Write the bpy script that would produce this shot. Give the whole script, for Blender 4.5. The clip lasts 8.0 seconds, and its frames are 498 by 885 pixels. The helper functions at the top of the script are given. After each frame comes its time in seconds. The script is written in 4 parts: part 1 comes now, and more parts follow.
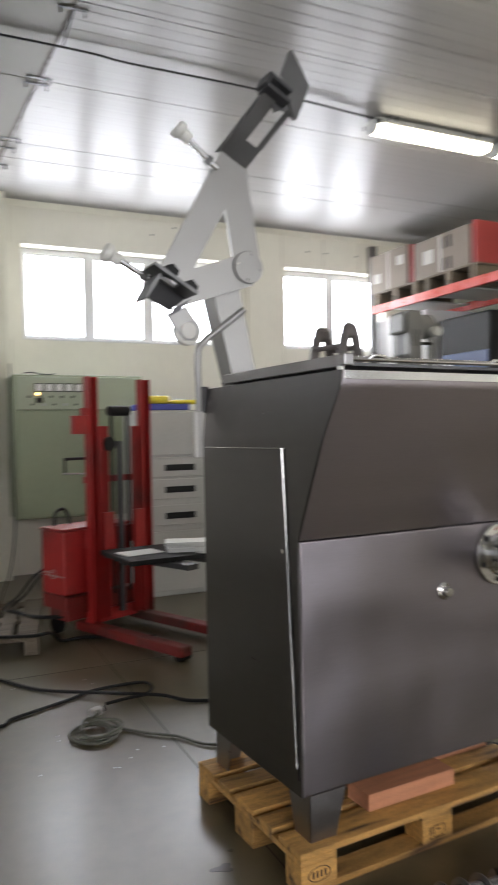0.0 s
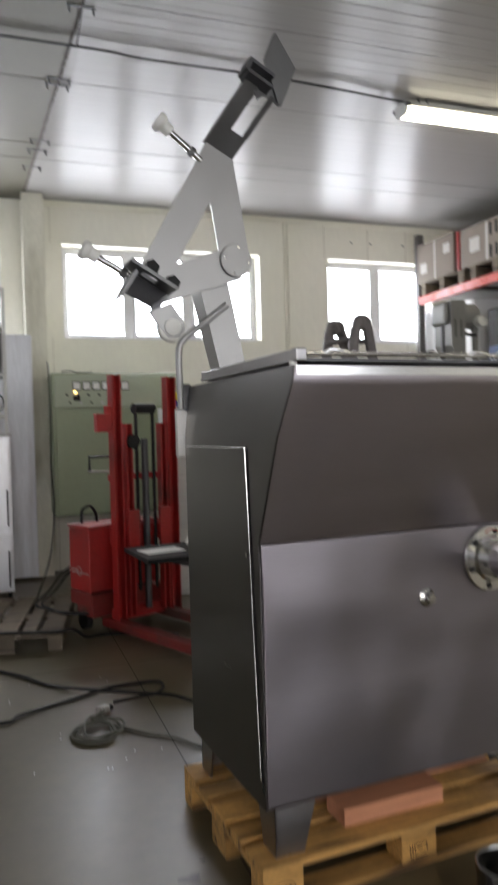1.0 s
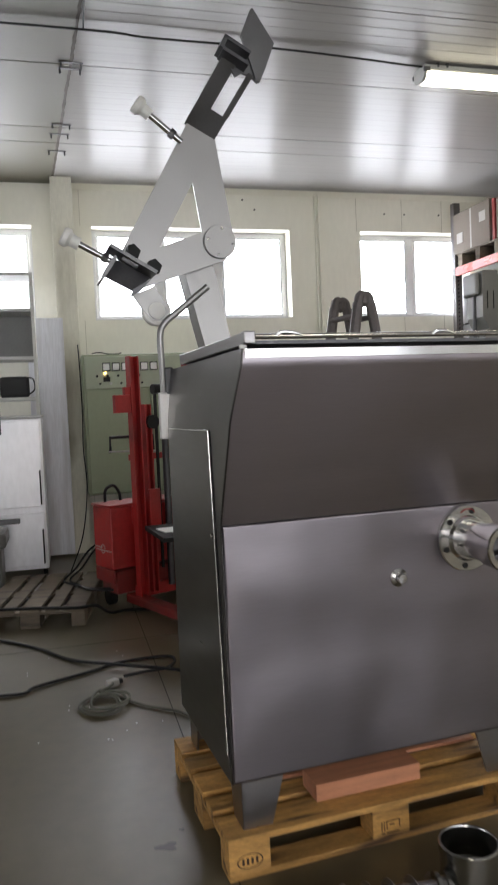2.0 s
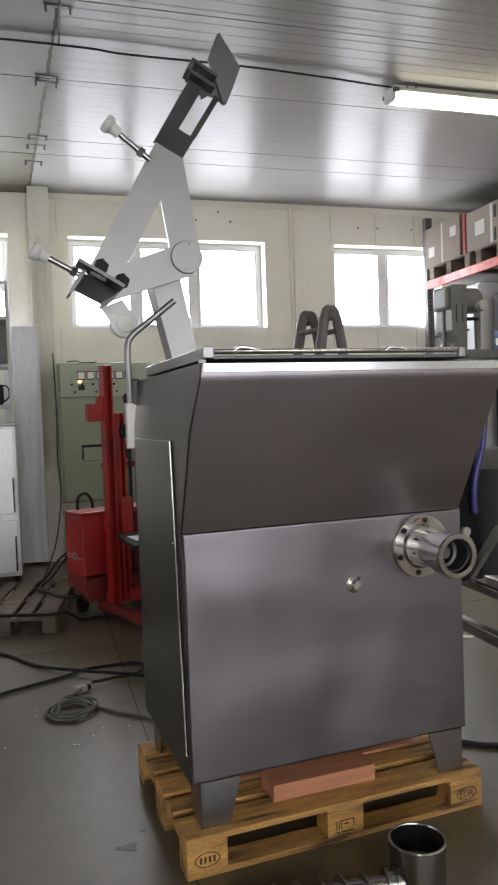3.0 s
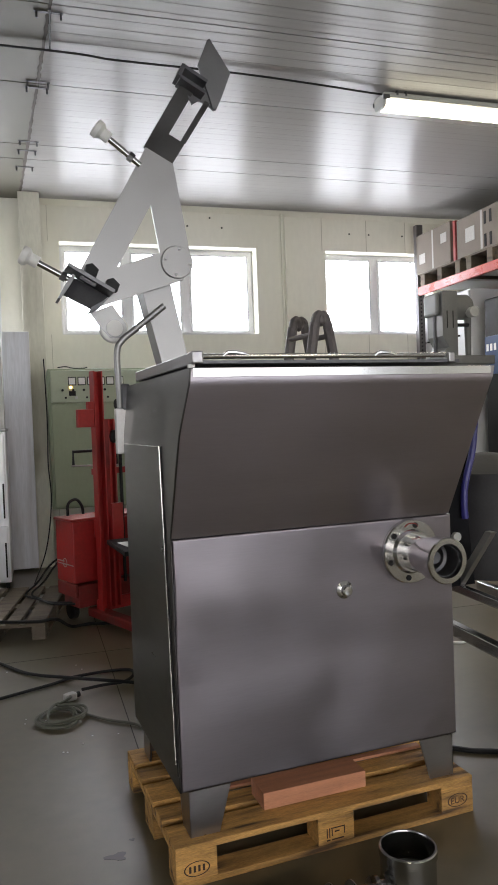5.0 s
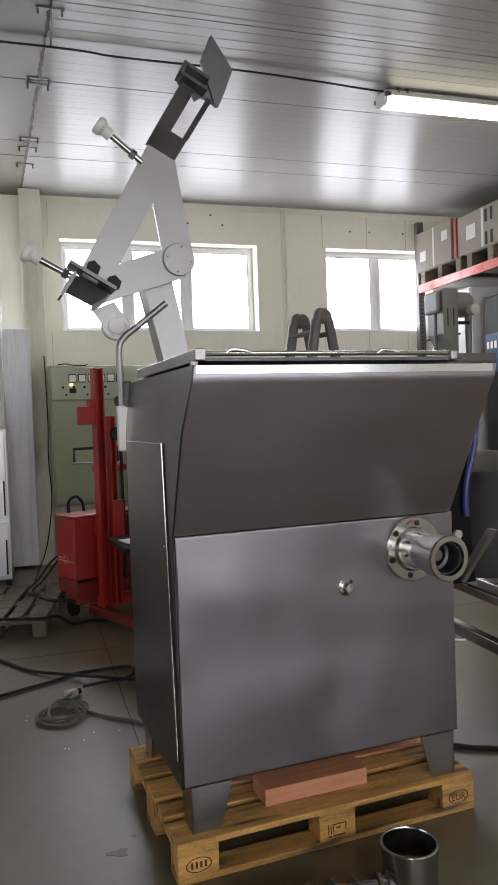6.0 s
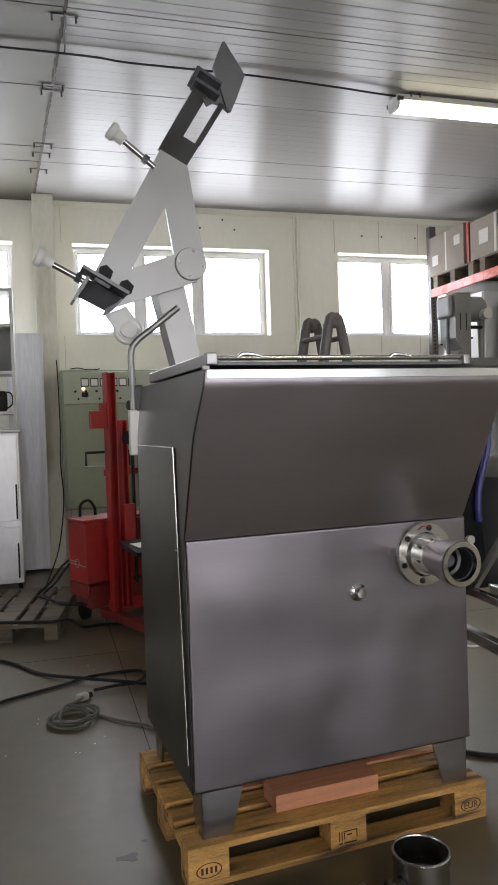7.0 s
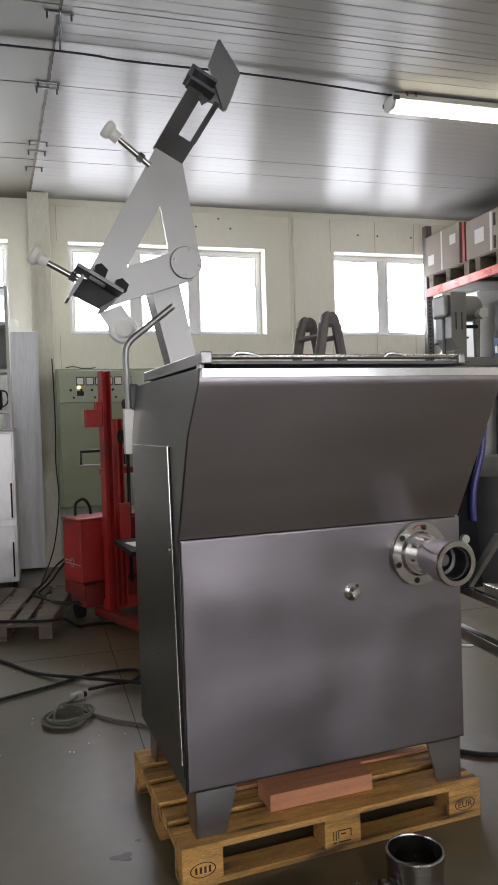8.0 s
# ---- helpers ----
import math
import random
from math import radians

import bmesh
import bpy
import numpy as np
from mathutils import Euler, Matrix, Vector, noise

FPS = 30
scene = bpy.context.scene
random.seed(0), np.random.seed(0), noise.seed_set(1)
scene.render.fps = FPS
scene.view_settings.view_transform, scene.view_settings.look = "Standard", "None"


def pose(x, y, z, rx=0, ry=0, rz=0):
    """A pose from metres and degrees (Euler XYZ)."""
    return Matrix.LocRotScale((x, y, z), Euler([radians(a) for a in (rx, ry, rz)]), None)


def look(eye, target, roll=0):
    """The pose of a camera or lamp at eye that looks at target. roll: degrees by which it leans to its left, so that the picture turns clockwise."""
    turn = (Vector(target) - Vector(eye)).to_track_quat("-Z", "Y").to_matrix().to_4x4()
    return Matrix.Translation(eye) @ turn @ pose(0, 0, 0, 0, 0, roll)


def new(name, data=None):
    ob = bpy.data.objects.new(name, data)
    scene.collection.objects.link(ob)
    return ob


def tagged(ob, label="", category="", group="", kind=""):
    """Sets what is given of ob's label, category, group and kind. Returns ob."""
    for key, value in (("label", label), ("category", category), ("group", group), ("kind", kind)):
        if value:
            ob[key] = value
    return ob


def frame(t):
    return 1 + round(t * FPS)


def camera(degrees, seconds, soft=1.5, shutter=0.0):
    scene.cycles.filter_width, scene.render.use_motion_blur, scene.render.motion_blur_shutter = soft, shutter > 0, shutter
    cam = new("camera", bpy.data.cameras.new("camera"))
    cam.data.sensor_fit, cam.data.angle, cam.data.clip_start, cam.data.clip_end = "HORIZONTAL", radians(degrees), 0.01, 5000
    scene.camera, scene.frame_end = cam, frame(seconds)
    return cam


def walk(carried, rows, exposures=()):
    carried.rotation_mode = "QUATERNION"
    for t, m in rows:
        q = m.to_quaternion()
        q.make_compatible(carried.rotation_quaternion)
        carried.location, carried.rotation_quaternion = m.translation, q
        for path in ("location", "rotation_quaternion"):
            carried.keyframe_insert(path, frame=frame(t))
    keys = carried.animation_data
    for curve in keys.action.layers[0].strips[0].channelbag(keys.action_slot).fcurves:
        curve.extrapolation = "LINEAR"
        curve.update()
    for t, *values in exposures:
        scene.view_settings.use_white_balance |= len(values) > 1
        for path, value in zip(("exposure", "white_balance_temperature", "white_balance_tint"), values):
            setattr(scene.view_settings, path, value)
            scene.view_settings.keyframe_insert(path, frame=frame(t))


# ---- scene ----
cam = camera(38.0, 8.0, soft=1.7, shutter=0.9)
# The machine stands on its pallet, turned a little against the hall, whose walls run along x and y.
SITE = pose(0, 0, 0, 0, 0, 4.06)
PATH = [
    (0, (-1.268, -2.004, 1.535), (-0.304, -0.252, 1.512), -1.1),
    (0.2, (-1.187, -2.031, 1.544), (-0.307, -0.235, 1.507), -1.1),
    (0.5, (-1.081, -2.099, 1.546), (-0.222, -0.295, 1.461), -1.8),
    (0.7, (-0.996, -2.099, 1.54), (-0.149, -0.289, 1.446), -2.5),
    (1, (-0.9, -2.085, 1.541), (-0.112, -0.247, 1.508), -1.6),
    (1.2, (-0.826, -2.055, 1.545), (-0.085, -0.197, 1.55), -1.8),
    (2.3, (-0.582, -2.268, 1.555), (0.022, -0.364, 1.442), -1.9),
    (2.5, (-0.579, -2.278, 1.557), (0.009, -0.369, 1.47), -1.4),
    (3, (-0.576, -2.323, 1.563), (0.113, -0.447, 1.489), -2.1),
    (3.5, (-0.58, -2.321, 1.564), (0.125, -0.45, 1.509), -1.9),
    (4, (-0.581, -2.315, 1.563), (0.109, -0.438, 1.512), -1.7),
    (4.5, (-0.577, -2.319, 1.562), (0.124, -0.446, 1.508), -2.1),
    (5, (-0.565, -2.318, 1.559), (0.145, -0.449, 1.501), -2.1),
    (6.5, (-0.578, -2.316, 1.559), (0.132, -0.448, 1.493), -2.0),
    (7, (-0.574, -2.314, 1.559), (0.108, -0.434, 1.507), -1.9),
    (7.5, (-0.571, -2.312, 1.559), (0.114, -0.434, 1.501), -1.9),
    (8, (-0.568, -2.312, 1.559), (0.124, -0.436, 1.504), -1.8),
]
walk(cam, [(t, SITE @ look(eye, target, roll)) for t, eye, target, roll in PATH], exposures=((0, 0.7), (0.5, 0.48), (1.2, 0.37), (8, 0.34)))

# ---- light ----
world = bpy.data.worlds.new("sky")
scene.world = world
world.use_nodes = True
_n = world.node_tree.nodes
_sky = _n.new("ShaderNodeTexSky")
_sky.sky_type, _sky.sun_disc, _sky.sun_elevation, _sky.sun_rotation = "NISHITA", False, radians(35), radians(200)
_sky.dust_density = 4.0
world.node_tree.links.new(_sky.outputs[0], _n["Background"].inputs[0])
_n["Background"].inputs[1].default_value = 0.12
WINDOW_GLOW, LAMP_GLOW = 12.5, 9.0


def window_light(x0, x1, z0, z1, m, glow=1.0):
    """Daylight standing just outside a window opening and shining in."""
    lamp = bpy.data.lights.new("daylight", "AREA")
    lamp.shape, lamp.size, lamp.size_y = "RECTANGLE", x1 - x0, z1 - z0
    lamp.energy = WINDOW_GLOW * glow * math.pi * (x1 - x0) * (z1 - z0)
    lamp.color = (0.91, 0.93, 1.0)
    ob = new("daylight", lamp)
    ob.matrix_world = m @ pose((x0 + x1) / 2, 0.13, (z0 + z1) / 2, -90, 0, 0)
    return ob


# ---- materials ----
def material(name, base, rough=0.5, metal=0.0, vary=0.12, scale=6.0, fine=60.0, bump=0.1, stretch=(1, 1, 1), rough_vary=0.12, spots=None, random=0.0, coat=0.0, spec=0.5, wave=0.0, drawn=0.0, way=(0, 1, 0)):
    """A surface with broad and fine variation in colour and gloss, and a fine relief. spots: a second colour in patches."""
    m = bpy.data.materials.new(name)
    m.use_nodes = True
    t, link = m.node_tree.nodes, m.node_tree.links.new
    p = t["Principled BSDF"]
    p.inputs["Metallic"].default_value, p.inputs["Coat Weight"].default_value = metal, coat
    p.inputs["Specular IOR Level"].default_value = spec
    at, mapping = t.new("ShaderNodeTexCoord"), t.new("ShaderNodeMapping")
    mapping.inputs["Scale"].default_value = stretch
    link(at.outputs["Object"], mapping.inputs["Vector"])

    def noise_node(size, detail):
        n = t.new("ShaderNodeTexNoise")
        n.inputs["Scale"].default_value, n.inputs["Detail"].default_value = size, detail
        link(mapping.outputs[0], n.inputs["Vector"])
        return n

    broad, small = noise_node(scale, 5), noise_node(fine, 3)
    both = t.new("ShaderNodeMix")
    both.data_type = "FLOAT"
    both.inputs[0].default_value = 0.45
    link(broad.outputs["Fac"], both.inputs[2]), link(small.outputs["Fac"], both.inputs[3])
    tone = t.new("ShaderNodeMapRange")
    tone.inputs["From Min"].default_value, tone.inputs["From Max"].default_value = 0.3, 0.7
    tone.inputs["To Min"].default_value, tone.inputs["To Max"].default_value = 1 - vary, 1 + vary
    link(both.outputs[0], tone.inputs["Value"])
    value = tone.outputs[0]
    if random:
        info, r = t.new("ShaderNodeObjectInfo"), t.new("ShaderNodeMapRange")
        r.inputs["To Min"].default_value, r.inputs["To Max"].default_value = 1 - random, 1 + random
        link(info.outputs["Random"], r.inputs["Value"])
        mul = t.new("ShaderNodeMath")
        mul.operation = "MULTIPLY"
        link(value, mul.inputs[0]), link(r.outputs[0], mul.inputs[1])
        value = mul.outputs[0]
    shade = t.new("ShaderNodeVectorMath")
    shade.operation = "SCALE"
    shade.inputs[0].default_value = base
    link(value, shade.inputs["Scale"])
    colour = shade.outputs[0]
    if spots:
        where, ramp, mix = noise_node(scale * 0.5, 6), t.new("ShaderNodeMapRange"), t.new("ShaderNodeMix")
        ramp.inputs["From Min"].default_value, ramp.inputs["From Max"].default_value = 0.52, 0.68
        link(where.outputs["Fac"], ramp.inputs["Value"])
        mix.data_type = "RGBA"
        mix.inputs[7].default_value = (*spots, 1)
        link(ramp.outputs[0], mix.inputs[0]), link(colour, mix.inputs[6])
        colour = mix.outputs[2]
    link(colour, p.inputs["Base Color"])
    gloss = t.new("ShaderNodeMapRange")
    gloss.inputs["From Min"].default_value, gloss.inputs["From Max"].default_value = 0.3, 0.7
    gloss.inputs["To Min"].default_value, gloss.inputs["To Max"].default_value = max(0.03, rough - rough_vary), min(1, rough + rough_vary)
    link(both.outputs[0], gloss.inputs["Value"]), link(gloss.outputs[0], p.inputs["Roughness"])
    if drawn:
        along = t.new("ShaderNodeCombineXYZ")
        for i in range(3):
            along.inputs[i].default_value = way[i]
        p.inputs["Anisotropic"].default_value = drawn
        link(along.outputs[0], p.inputs["Tangent"])
    if bump:
        relief = t.new("ShaderNodeBump")
        relief.inputs["Strength"].default_value, relief.inputs["Distance"].default_value = bump, 0.004
        link(small.outputs["Fac"], relief.inputs["Height"]), link(relief.outputs[0], p.inputs["Normal"])
        if wave:
            bow, swell = t.new("ShaderNodeBump"), t.new("ShaderNodeTexNoise")
            swell.inputs["Scale"].default_value, swell.inputs["Detail"].default_value = 2.2, 1
            link(at.outputs["Object"], swell.inputs["Vector"])
            bow.inputs["Strength"].default_value, bow.inputs["Distance"].default_value = wave, 0.05
            link(swell.outputs["Fac"], bow.inputs["Height"]), link(bow.outputs[0], relief.inputs["Normal"])
    return m


def glowing(name, colour, strength):
    m = bpy.data.materials.new(name)
    m.use_nodes = True
    p = m.node_tree.nodes["Principled BSDF"]
    p.inputs["Base Color"].default_value = (*colour, 1)
    p.inputs["Emission Color"].default_value, p.inputs["Emission Strength"].default_value = (*colour, 1), strength
    return m


def glass(name):
    m = bpy.data.materials.new(name)
    m.use_nodes = True
    p = m.node_tree.nodes["Principled BSDF"]
    p.inputs["Roughness"].default_value, p.inputs["Transmission Weight"].default_value, p.inputs["IOR"].default_value = 0.02, 1.0, 1.45
    return m


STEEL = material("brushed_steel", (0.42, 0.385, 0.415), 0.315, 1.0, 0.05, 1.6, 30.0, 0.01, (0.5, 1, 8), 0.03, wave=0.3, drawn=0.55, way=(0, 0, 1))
# Copy of the hopper steel, base darkened to match the panel's dimmer reflections.
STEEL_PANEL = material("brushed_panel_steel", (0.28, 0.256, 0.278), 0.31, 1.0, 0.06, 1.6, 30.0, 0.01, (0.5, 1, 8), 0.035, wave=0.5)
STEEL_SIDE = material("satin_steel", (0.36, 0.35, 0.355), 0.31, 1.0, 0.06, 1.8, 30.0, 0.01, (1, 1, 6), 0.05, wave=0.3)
# Satin steel again, the side's dark reflections put into a darker base.
STEEL_SHADED = material("shaded_side_steel", (0.14, 0.133, 0.131), 0.3, 1.0, 0.06, 1.5, 8.0, 0.0, (1, 1, 5), 0.035)
STEEL_BRIGHT = material("polished_steel", (0.68, 0.68, 0.68), 0.16, 1.0, 0.05, 8.0, 120.0, 0.03, (1, 1, 1), 0.06)
STEEL_MATT = material("bead_blasted_steel", (0.385, 0.38, 0.37), 0.42, 0.85, 0.09, 3.5, 200.0, 0.06, rough_vary=0.1)
STEEL_PALE = material("bare_drawn_steel", (0.72, 0.71, 0.69), 0.4, 0.7, 0.08, 9.0, 90.0, 0.04)
STEEL_TURNED = material("lathe_turned_steel", (0.4, 0.4, 0.385), 0.22, 1.0, 0.05, 8.0, 120.0, 0.03, (1, 1, 1), 0.06)
FRIDGE = material("satin_fridge_steel", (0.82, 0.82, 0.85), 0.36, 0.55, 0.1, 1.6, 20.0, 0.03, (1, 1, 0.4), 0.06)
STEEL_GREY = material("grey_mill_steel", (0.2, 0.2, 0.2), 0.45, 0.9, 0.1, 8.0, 90.0, 0.05)
CANVAS = material("black_cover", (0.012, 0.012, 0.013), 0.95, 0.0, 0.2, 9.0, 90.0, 0.1, spec=0.05)
STEEL_DARK = material("dark_steel", (0.12, 0.12, 0.125), 0.45, 0.9, 0.1, 8.0, 90.0, 0.05)
WOOD = material("pallet_wood", (0.5, 0.275, 0.08), 0.75, 0.0, 0.55, 5.0, 45.0, 0.7, (1.2, 9, 9), 0.1, (0.09, 0.05, 0.024), 0.25)
WOOD_OLD = material("weathered_wood", (0.15, 0.12, 0.085), 0.85, 0.0, 0.25, 4.0, 40.0, 0.5, (9, 1.2, 9), 0.1, (0.07, 0.058, 0.045), 0.25)
WOOD_NEW = material("planed_timber", (0.46, 0.205, 0.11), 0.7, 0.0, 0.25, 5.0, 50.0, 0.3, (1, 10, 10), 0.1, None, 0.05)
INK = material("branded_ink", (0.05, 0.025, 0.015), 0.9, 0.0, 0.2, 20.0, 90.0, 0.1)
FLOOR = material("worn_concrete", (0.108, 0.09, 0.053), 0.3, 0.0, 0.2, 0.9, 12.0, 0.03, (1, 1, 1), 0.015, None, 0, 0.0, 0.7)
WALL = material("cream_panel", (0.83, 0.81, 0.71), 0.45, 0.0, 0.05, 1.2, 20.0, 0.04, (1, 1, 0.4), 0.08, (0.75, 0.73, 0.62), 0.02)
GRIMY = material("grimy_cream_paint", (0.74, 0.72, 0.61), 0.55, 0.0, 0.12, 2.6, 24.0, 0.08, (2.2, 2.2, 0.5), 0.1, (0.44, 0.41, 0.31), 0.02)
STREAKED = material("streaked_pale_sheet", (0.76, 0.77, 0.82), 0.4, 0.0, 0.14, 2.4, 26.0, 0.06, (3.5, 3.5, 0.35), 0.1, (0.5, 0.49, 0.5), 0.02)
GRIME = material("brown_grime", (0.065, 0.055, 0.042), 0.85, 0.0, 0.35, 9.0, 60.0, 0.3)
PALE = material("pale_sheet_metal", (0.78, 0.78, 0.81), 0.4, 0.0, 0.06, 1.2, 20.0, 0.05, (1, 1, 0.3), 0.08)
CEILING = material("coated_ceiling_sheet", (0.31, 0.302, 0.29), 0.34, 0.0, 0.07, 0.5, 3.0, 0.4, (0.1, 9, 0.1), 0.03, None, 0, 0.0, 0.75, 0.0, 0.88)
# Plainer sheet without gloss; its very dark base also holds the shade there.
CEILING_DULL_SHADED = material("dull_shaded_ceiling_sheet", (0.115, 0.108, 0.08), 0.5, 0.0, 0.1, 0.8, 6.0, 0.05, (1, 1, 1), 0.06, spec=0.3)
JOINT = material("shaded_joint", (0.5, 0.47, 0.39), 0.8)
DARK_WALL = material("dark_grey_wall", (0.24, 0.23, 0.21), 0.7, 0.0, 0.1, 1.0)
RED_DIRTY = material("dirty_red_paint", (0.2, 0.018, 0.014), 0.5, 0.0, 0.25, 6.0, 40.0, 0.1, (1, 1, 1), 0.12, (0.09, 0.04, 0.03))
STAIN = material("oil_stain", (0.055, 0.046, 0.03), 0.4, 0.0, 0.3, 20.0, 60.0, 0.02, spec=0.6)
SEAM = material("dark_seam", (0.05, 0.048, 0.04), 0.8)
FRAME = material("white_window_plastic", (0.72, 0.72, 0.72), 0.35, 0.0, 0.04)
GASKET = material("grey_gasket", (0.12, 0.12, 0.12), 0.6)
LADDER = material("scuffed_brown_metal", (0.15, 0.132, 0.125), 0.6, 0.2, 0.2, 9.0, 60.0, 0.05)
GLASS = glass("window_glass")
RED = material("red_paint", (0.35, 0.017, 0.015), 0.4, 0.0, 0.22, 5.0, 40.0, 0.1, (1, 1, 1), 0.12, (0.17, 0.02, 0.016))
RED_SHEET = material("dull_red_plastic", (0.27, 0.03, 0.028), 0.5, 0.0, 0.2)
ORANGE = material("orange_red_paint", (0.5, 0.05, 0.03), 0.3, 0.0, 0.12, 5.0, 50.0, 0.08)
GREEN = material("grey_green_enamel", (0.27, 0.31, 0.20), 0.45, 0.0, 0.07, 2.0, 30.0, 0.05, (1, 1, 0.5))
GREEN_LIGHT = material("pale_green_enamel", (0.36, 0.40, 0.29), 0.45, 0.0, 0.06, 2.0, 30.0, 0.05)
BLACK = material("black_rubber", (0.014, 0.014, 0.014), 0.55, 0.0, 0.2, 9.0, 90.0, 0.15, spec=0.25)
OLIVE = material("grey_rubber_hose", (0.10, 0.10, 0.075), 0.55, 0.0, 0.15, 9.0, 90.0, 0.1)
NYLON = material("white_nylon", (0.78, 0.77, 0.72), 0.45, 0.0, 0.05, 10.0, 90.0, 0.04)
GREY = material("machine_grey_enamel", (0.15, 0.15, 0.14), 0.4, 0.0, 0.12, 5.0, 50.0, 0.08)
LIGHT_GREY = material("light_grey_enamel", (0.45, 0.45, 0.42), 0.45, 0.0, 0.08, 3.0, 40.0, 0.05)
CARD = material("brown_cardboard", (0.19, 0.16, 0.132), 0.85, 0.0, 0.1, 4.0, 60.0, 0.15, (1, 1, 1), 0.05, None, 0.12)
PAPER = material("white_paper", (0.8, 0.8, 0.77), 0.7, 0.0, 0.03)
HOSE_BLUE = material("dark_blue_rubber", (0.028, 0.026, 0.17), 0.4, 0.0, 0.15)
BLUE = material("blue_plastic", (0.03, 0.045, 0.33), 0.35, 0.0, 0.1)
YELLOW = material("yellow_plastic", (0.72, 0.60, 0.03), 0.45, 0.0, 0.08)
RACK_GREY = material("dark_rack_enamel", (0.1, 0.092, 0.088), 0.45, 0.0, 0.2, 5.0, 50.0, 0.08)
PALE_GREY = material("pale_grey_matt", (0.46, 0.44, 0.41), 0.75, 0.0, 0.12, 30.0, 120.0, 0.05)
NAVY = material("dark_blue_enamel", (0.02, 0.045, 0.13), 0.4, 0.0, 0.1)
# Black of the hood's cover, also painted on for the bracket's shaded underside.
COVER_SHADE = material("cover_and_shade_black", (0.03, 0.029, 0.03), 0.5, 0.0, 0.25, 9.0, 90.0, 0.08, spec=0.3)
LAMP = glowing("lamp_diffuser", (1.0, 0.93, 0.74), LAMP_GLOW)
PILOT = glowing("pilot_lamp", (1.0, 0.62, 0.2), 4.0)


# ---- building blocks ----
def box(bm, x0, x1, y0, y1, z0, z1, bevel=0.0):
    made = bmesh.ops.create_cube(bm, size=1.0, matrix=Matrix.Translation(((x0 + x1) / 2, (y0 + y1) / 2, (z0 + z1) / 2)) @ Matrix.Diagonal((x1 - x0, y1 - y0, z1 - z0, 1)))
    if bevel:
        edges = list({e for v in made["verts"] for e in v.link_edges})
        bmesh.ops.bevel(bm, geom=edges, offset=bevel, segments=2, affect="EDGES", profile=0.5)
    return bm


def slab(bm, points, a, b, axis="y", faces=None):
    """A flat outline, given in the plane across the axis, drawn out along the axis from a to b."""
    put = {"y": lambda u, v, w: (u, w, v), "x": lambda u, v, w: (w, u, v), "z": lambda u, v, w: (u, v, w)}[axis]
    near, far = [[bm.verts.new(put(u, v, w)) for u, v in points] for w in (a, b)]
    for ring in faces or [range(len(points))]:
        bm.faces.new([near[i] for i in ring]), bm.faces.new([far[i] for i in reversed(list(ring))])
    sides = {}
    for ring in faces or [range(len(points))]:
        ring = list(ring)
        for i, j in zip(ring, ring[1:] + ring[:1]):
            sides[(i, j)] = (j, i)
    for (i, j), back in sides.items():
        if back not in sides:
            bm.faces.new((near[i], far[i], far[j], near[j]))
    bmesh.ops.recalc_face_normals(bm, faces=bm.faces[:])
    return bm


def rod(bm, p, q, r, r2=None, sides=16):
    p, q = Vector(p), Vector(q)
    m = Matrix.Translation((p + q) / 2) @ (q - p).to_track_quat("Z", "Y").to_matrix().to_4x4()
    bmesh.ops.create_cone(bm, cap_ends=True, segments=sides, radius1=r, radius2=r if r2 is None else r2, depth=(q - p).length, matrix=m)
    return bm


def curve_points(points, steps=6):
    """A smooth line through the points."""
    p = [Vector(points[0]) * 2 - Vector(points[1]), *map(Vector, points), Vector(points[-1]) * 2 - Vector(points[-2])]
    out = []
    for a, b, c, d in zip(p, p[1:], p[2:], p[3:]):
        for k in range(steps):
            t = k / steps
            out.append(0.5 * (2 * b + (c - a) * t + (2 * a - 5 * b + 4 * c - d) * t * t + (3 * b - a - 3 * c + d) * t ** 3))
    return out + [p[-2]]


def tube(bm, points, r, sides=10):
    points = [Vector(p) for p in points]
    rings, up = [], Vector((0.13, 0.21, 0.97))
    for i, p in enumerate(points):
        way = (points[min(i + 1, len(points) - 1)] - points[max(i - 1, 0)]).normalized()
        a = (up - way * up.dot(way))
        a = a.normalized() if a.length > 1e-4 else way.orthogonal().normalized()
        b = way.cross(a)
        up = a
        rings.append([bm.verts.new(p + r * (math.cos(k * math.tau / sides) * a + math.sin(k * math.tau / sides) * b)) for k in range(sides)])
    for one, two in zip(rings, rings[1:]):
        for k in range(sides):
            bm.faces.new((one[k], one[(k + 1) % sides], two[(k + 1) % sides], two[k]))
    bm.faces.new(rings[0][::-1]), bm.faces.new(rings[-1])
    bmesh.ops.recalc_face_normals(bm, faces=bm.faces[:])
    return bm


def lathe(bm, profile, m=Matrix(), sides=32):
    """Radii and heights turned round the z axis of m."""
    rings = [[bm.verts.new(m @ Vector((r * math.cos(k * math.tau / sides), r * math.sin(k * math.tau / sides), z))) for k in range(sides)] for r, z in profile]
    for one, two in zip(rings, rings[1:]):
        for k in range(sides):
            bm.faces.new((one[k], one[(k + 1) % sides], two[(k + 1) % sides], two[k]))
    if profile[0] != profile[-1]:
        for ring in (rings[0][::-1], rings[-1]):
            bm.faces.new(ring)
    bmesh.ops.remove_doubles(bm, verts=bm.verts[:], dist=1e-6)
    bmesh.ops.recalc_face_normals(bm, faces=bm.faces[:])
    return bm


def mesh_of(name, bm, mat, smooth=False):
    data = bpy.data.meshes.new(name)
    bm.normal_update()
    bm.to_mesh(data)
    bm.free()
    data.materials.append(mat)
    if smooth:
        data.polygons.foreach_set("use_smooth", [True] * len(data.polygons))
        data.set_sharp_from_angle(angle=radians(35))
    return data


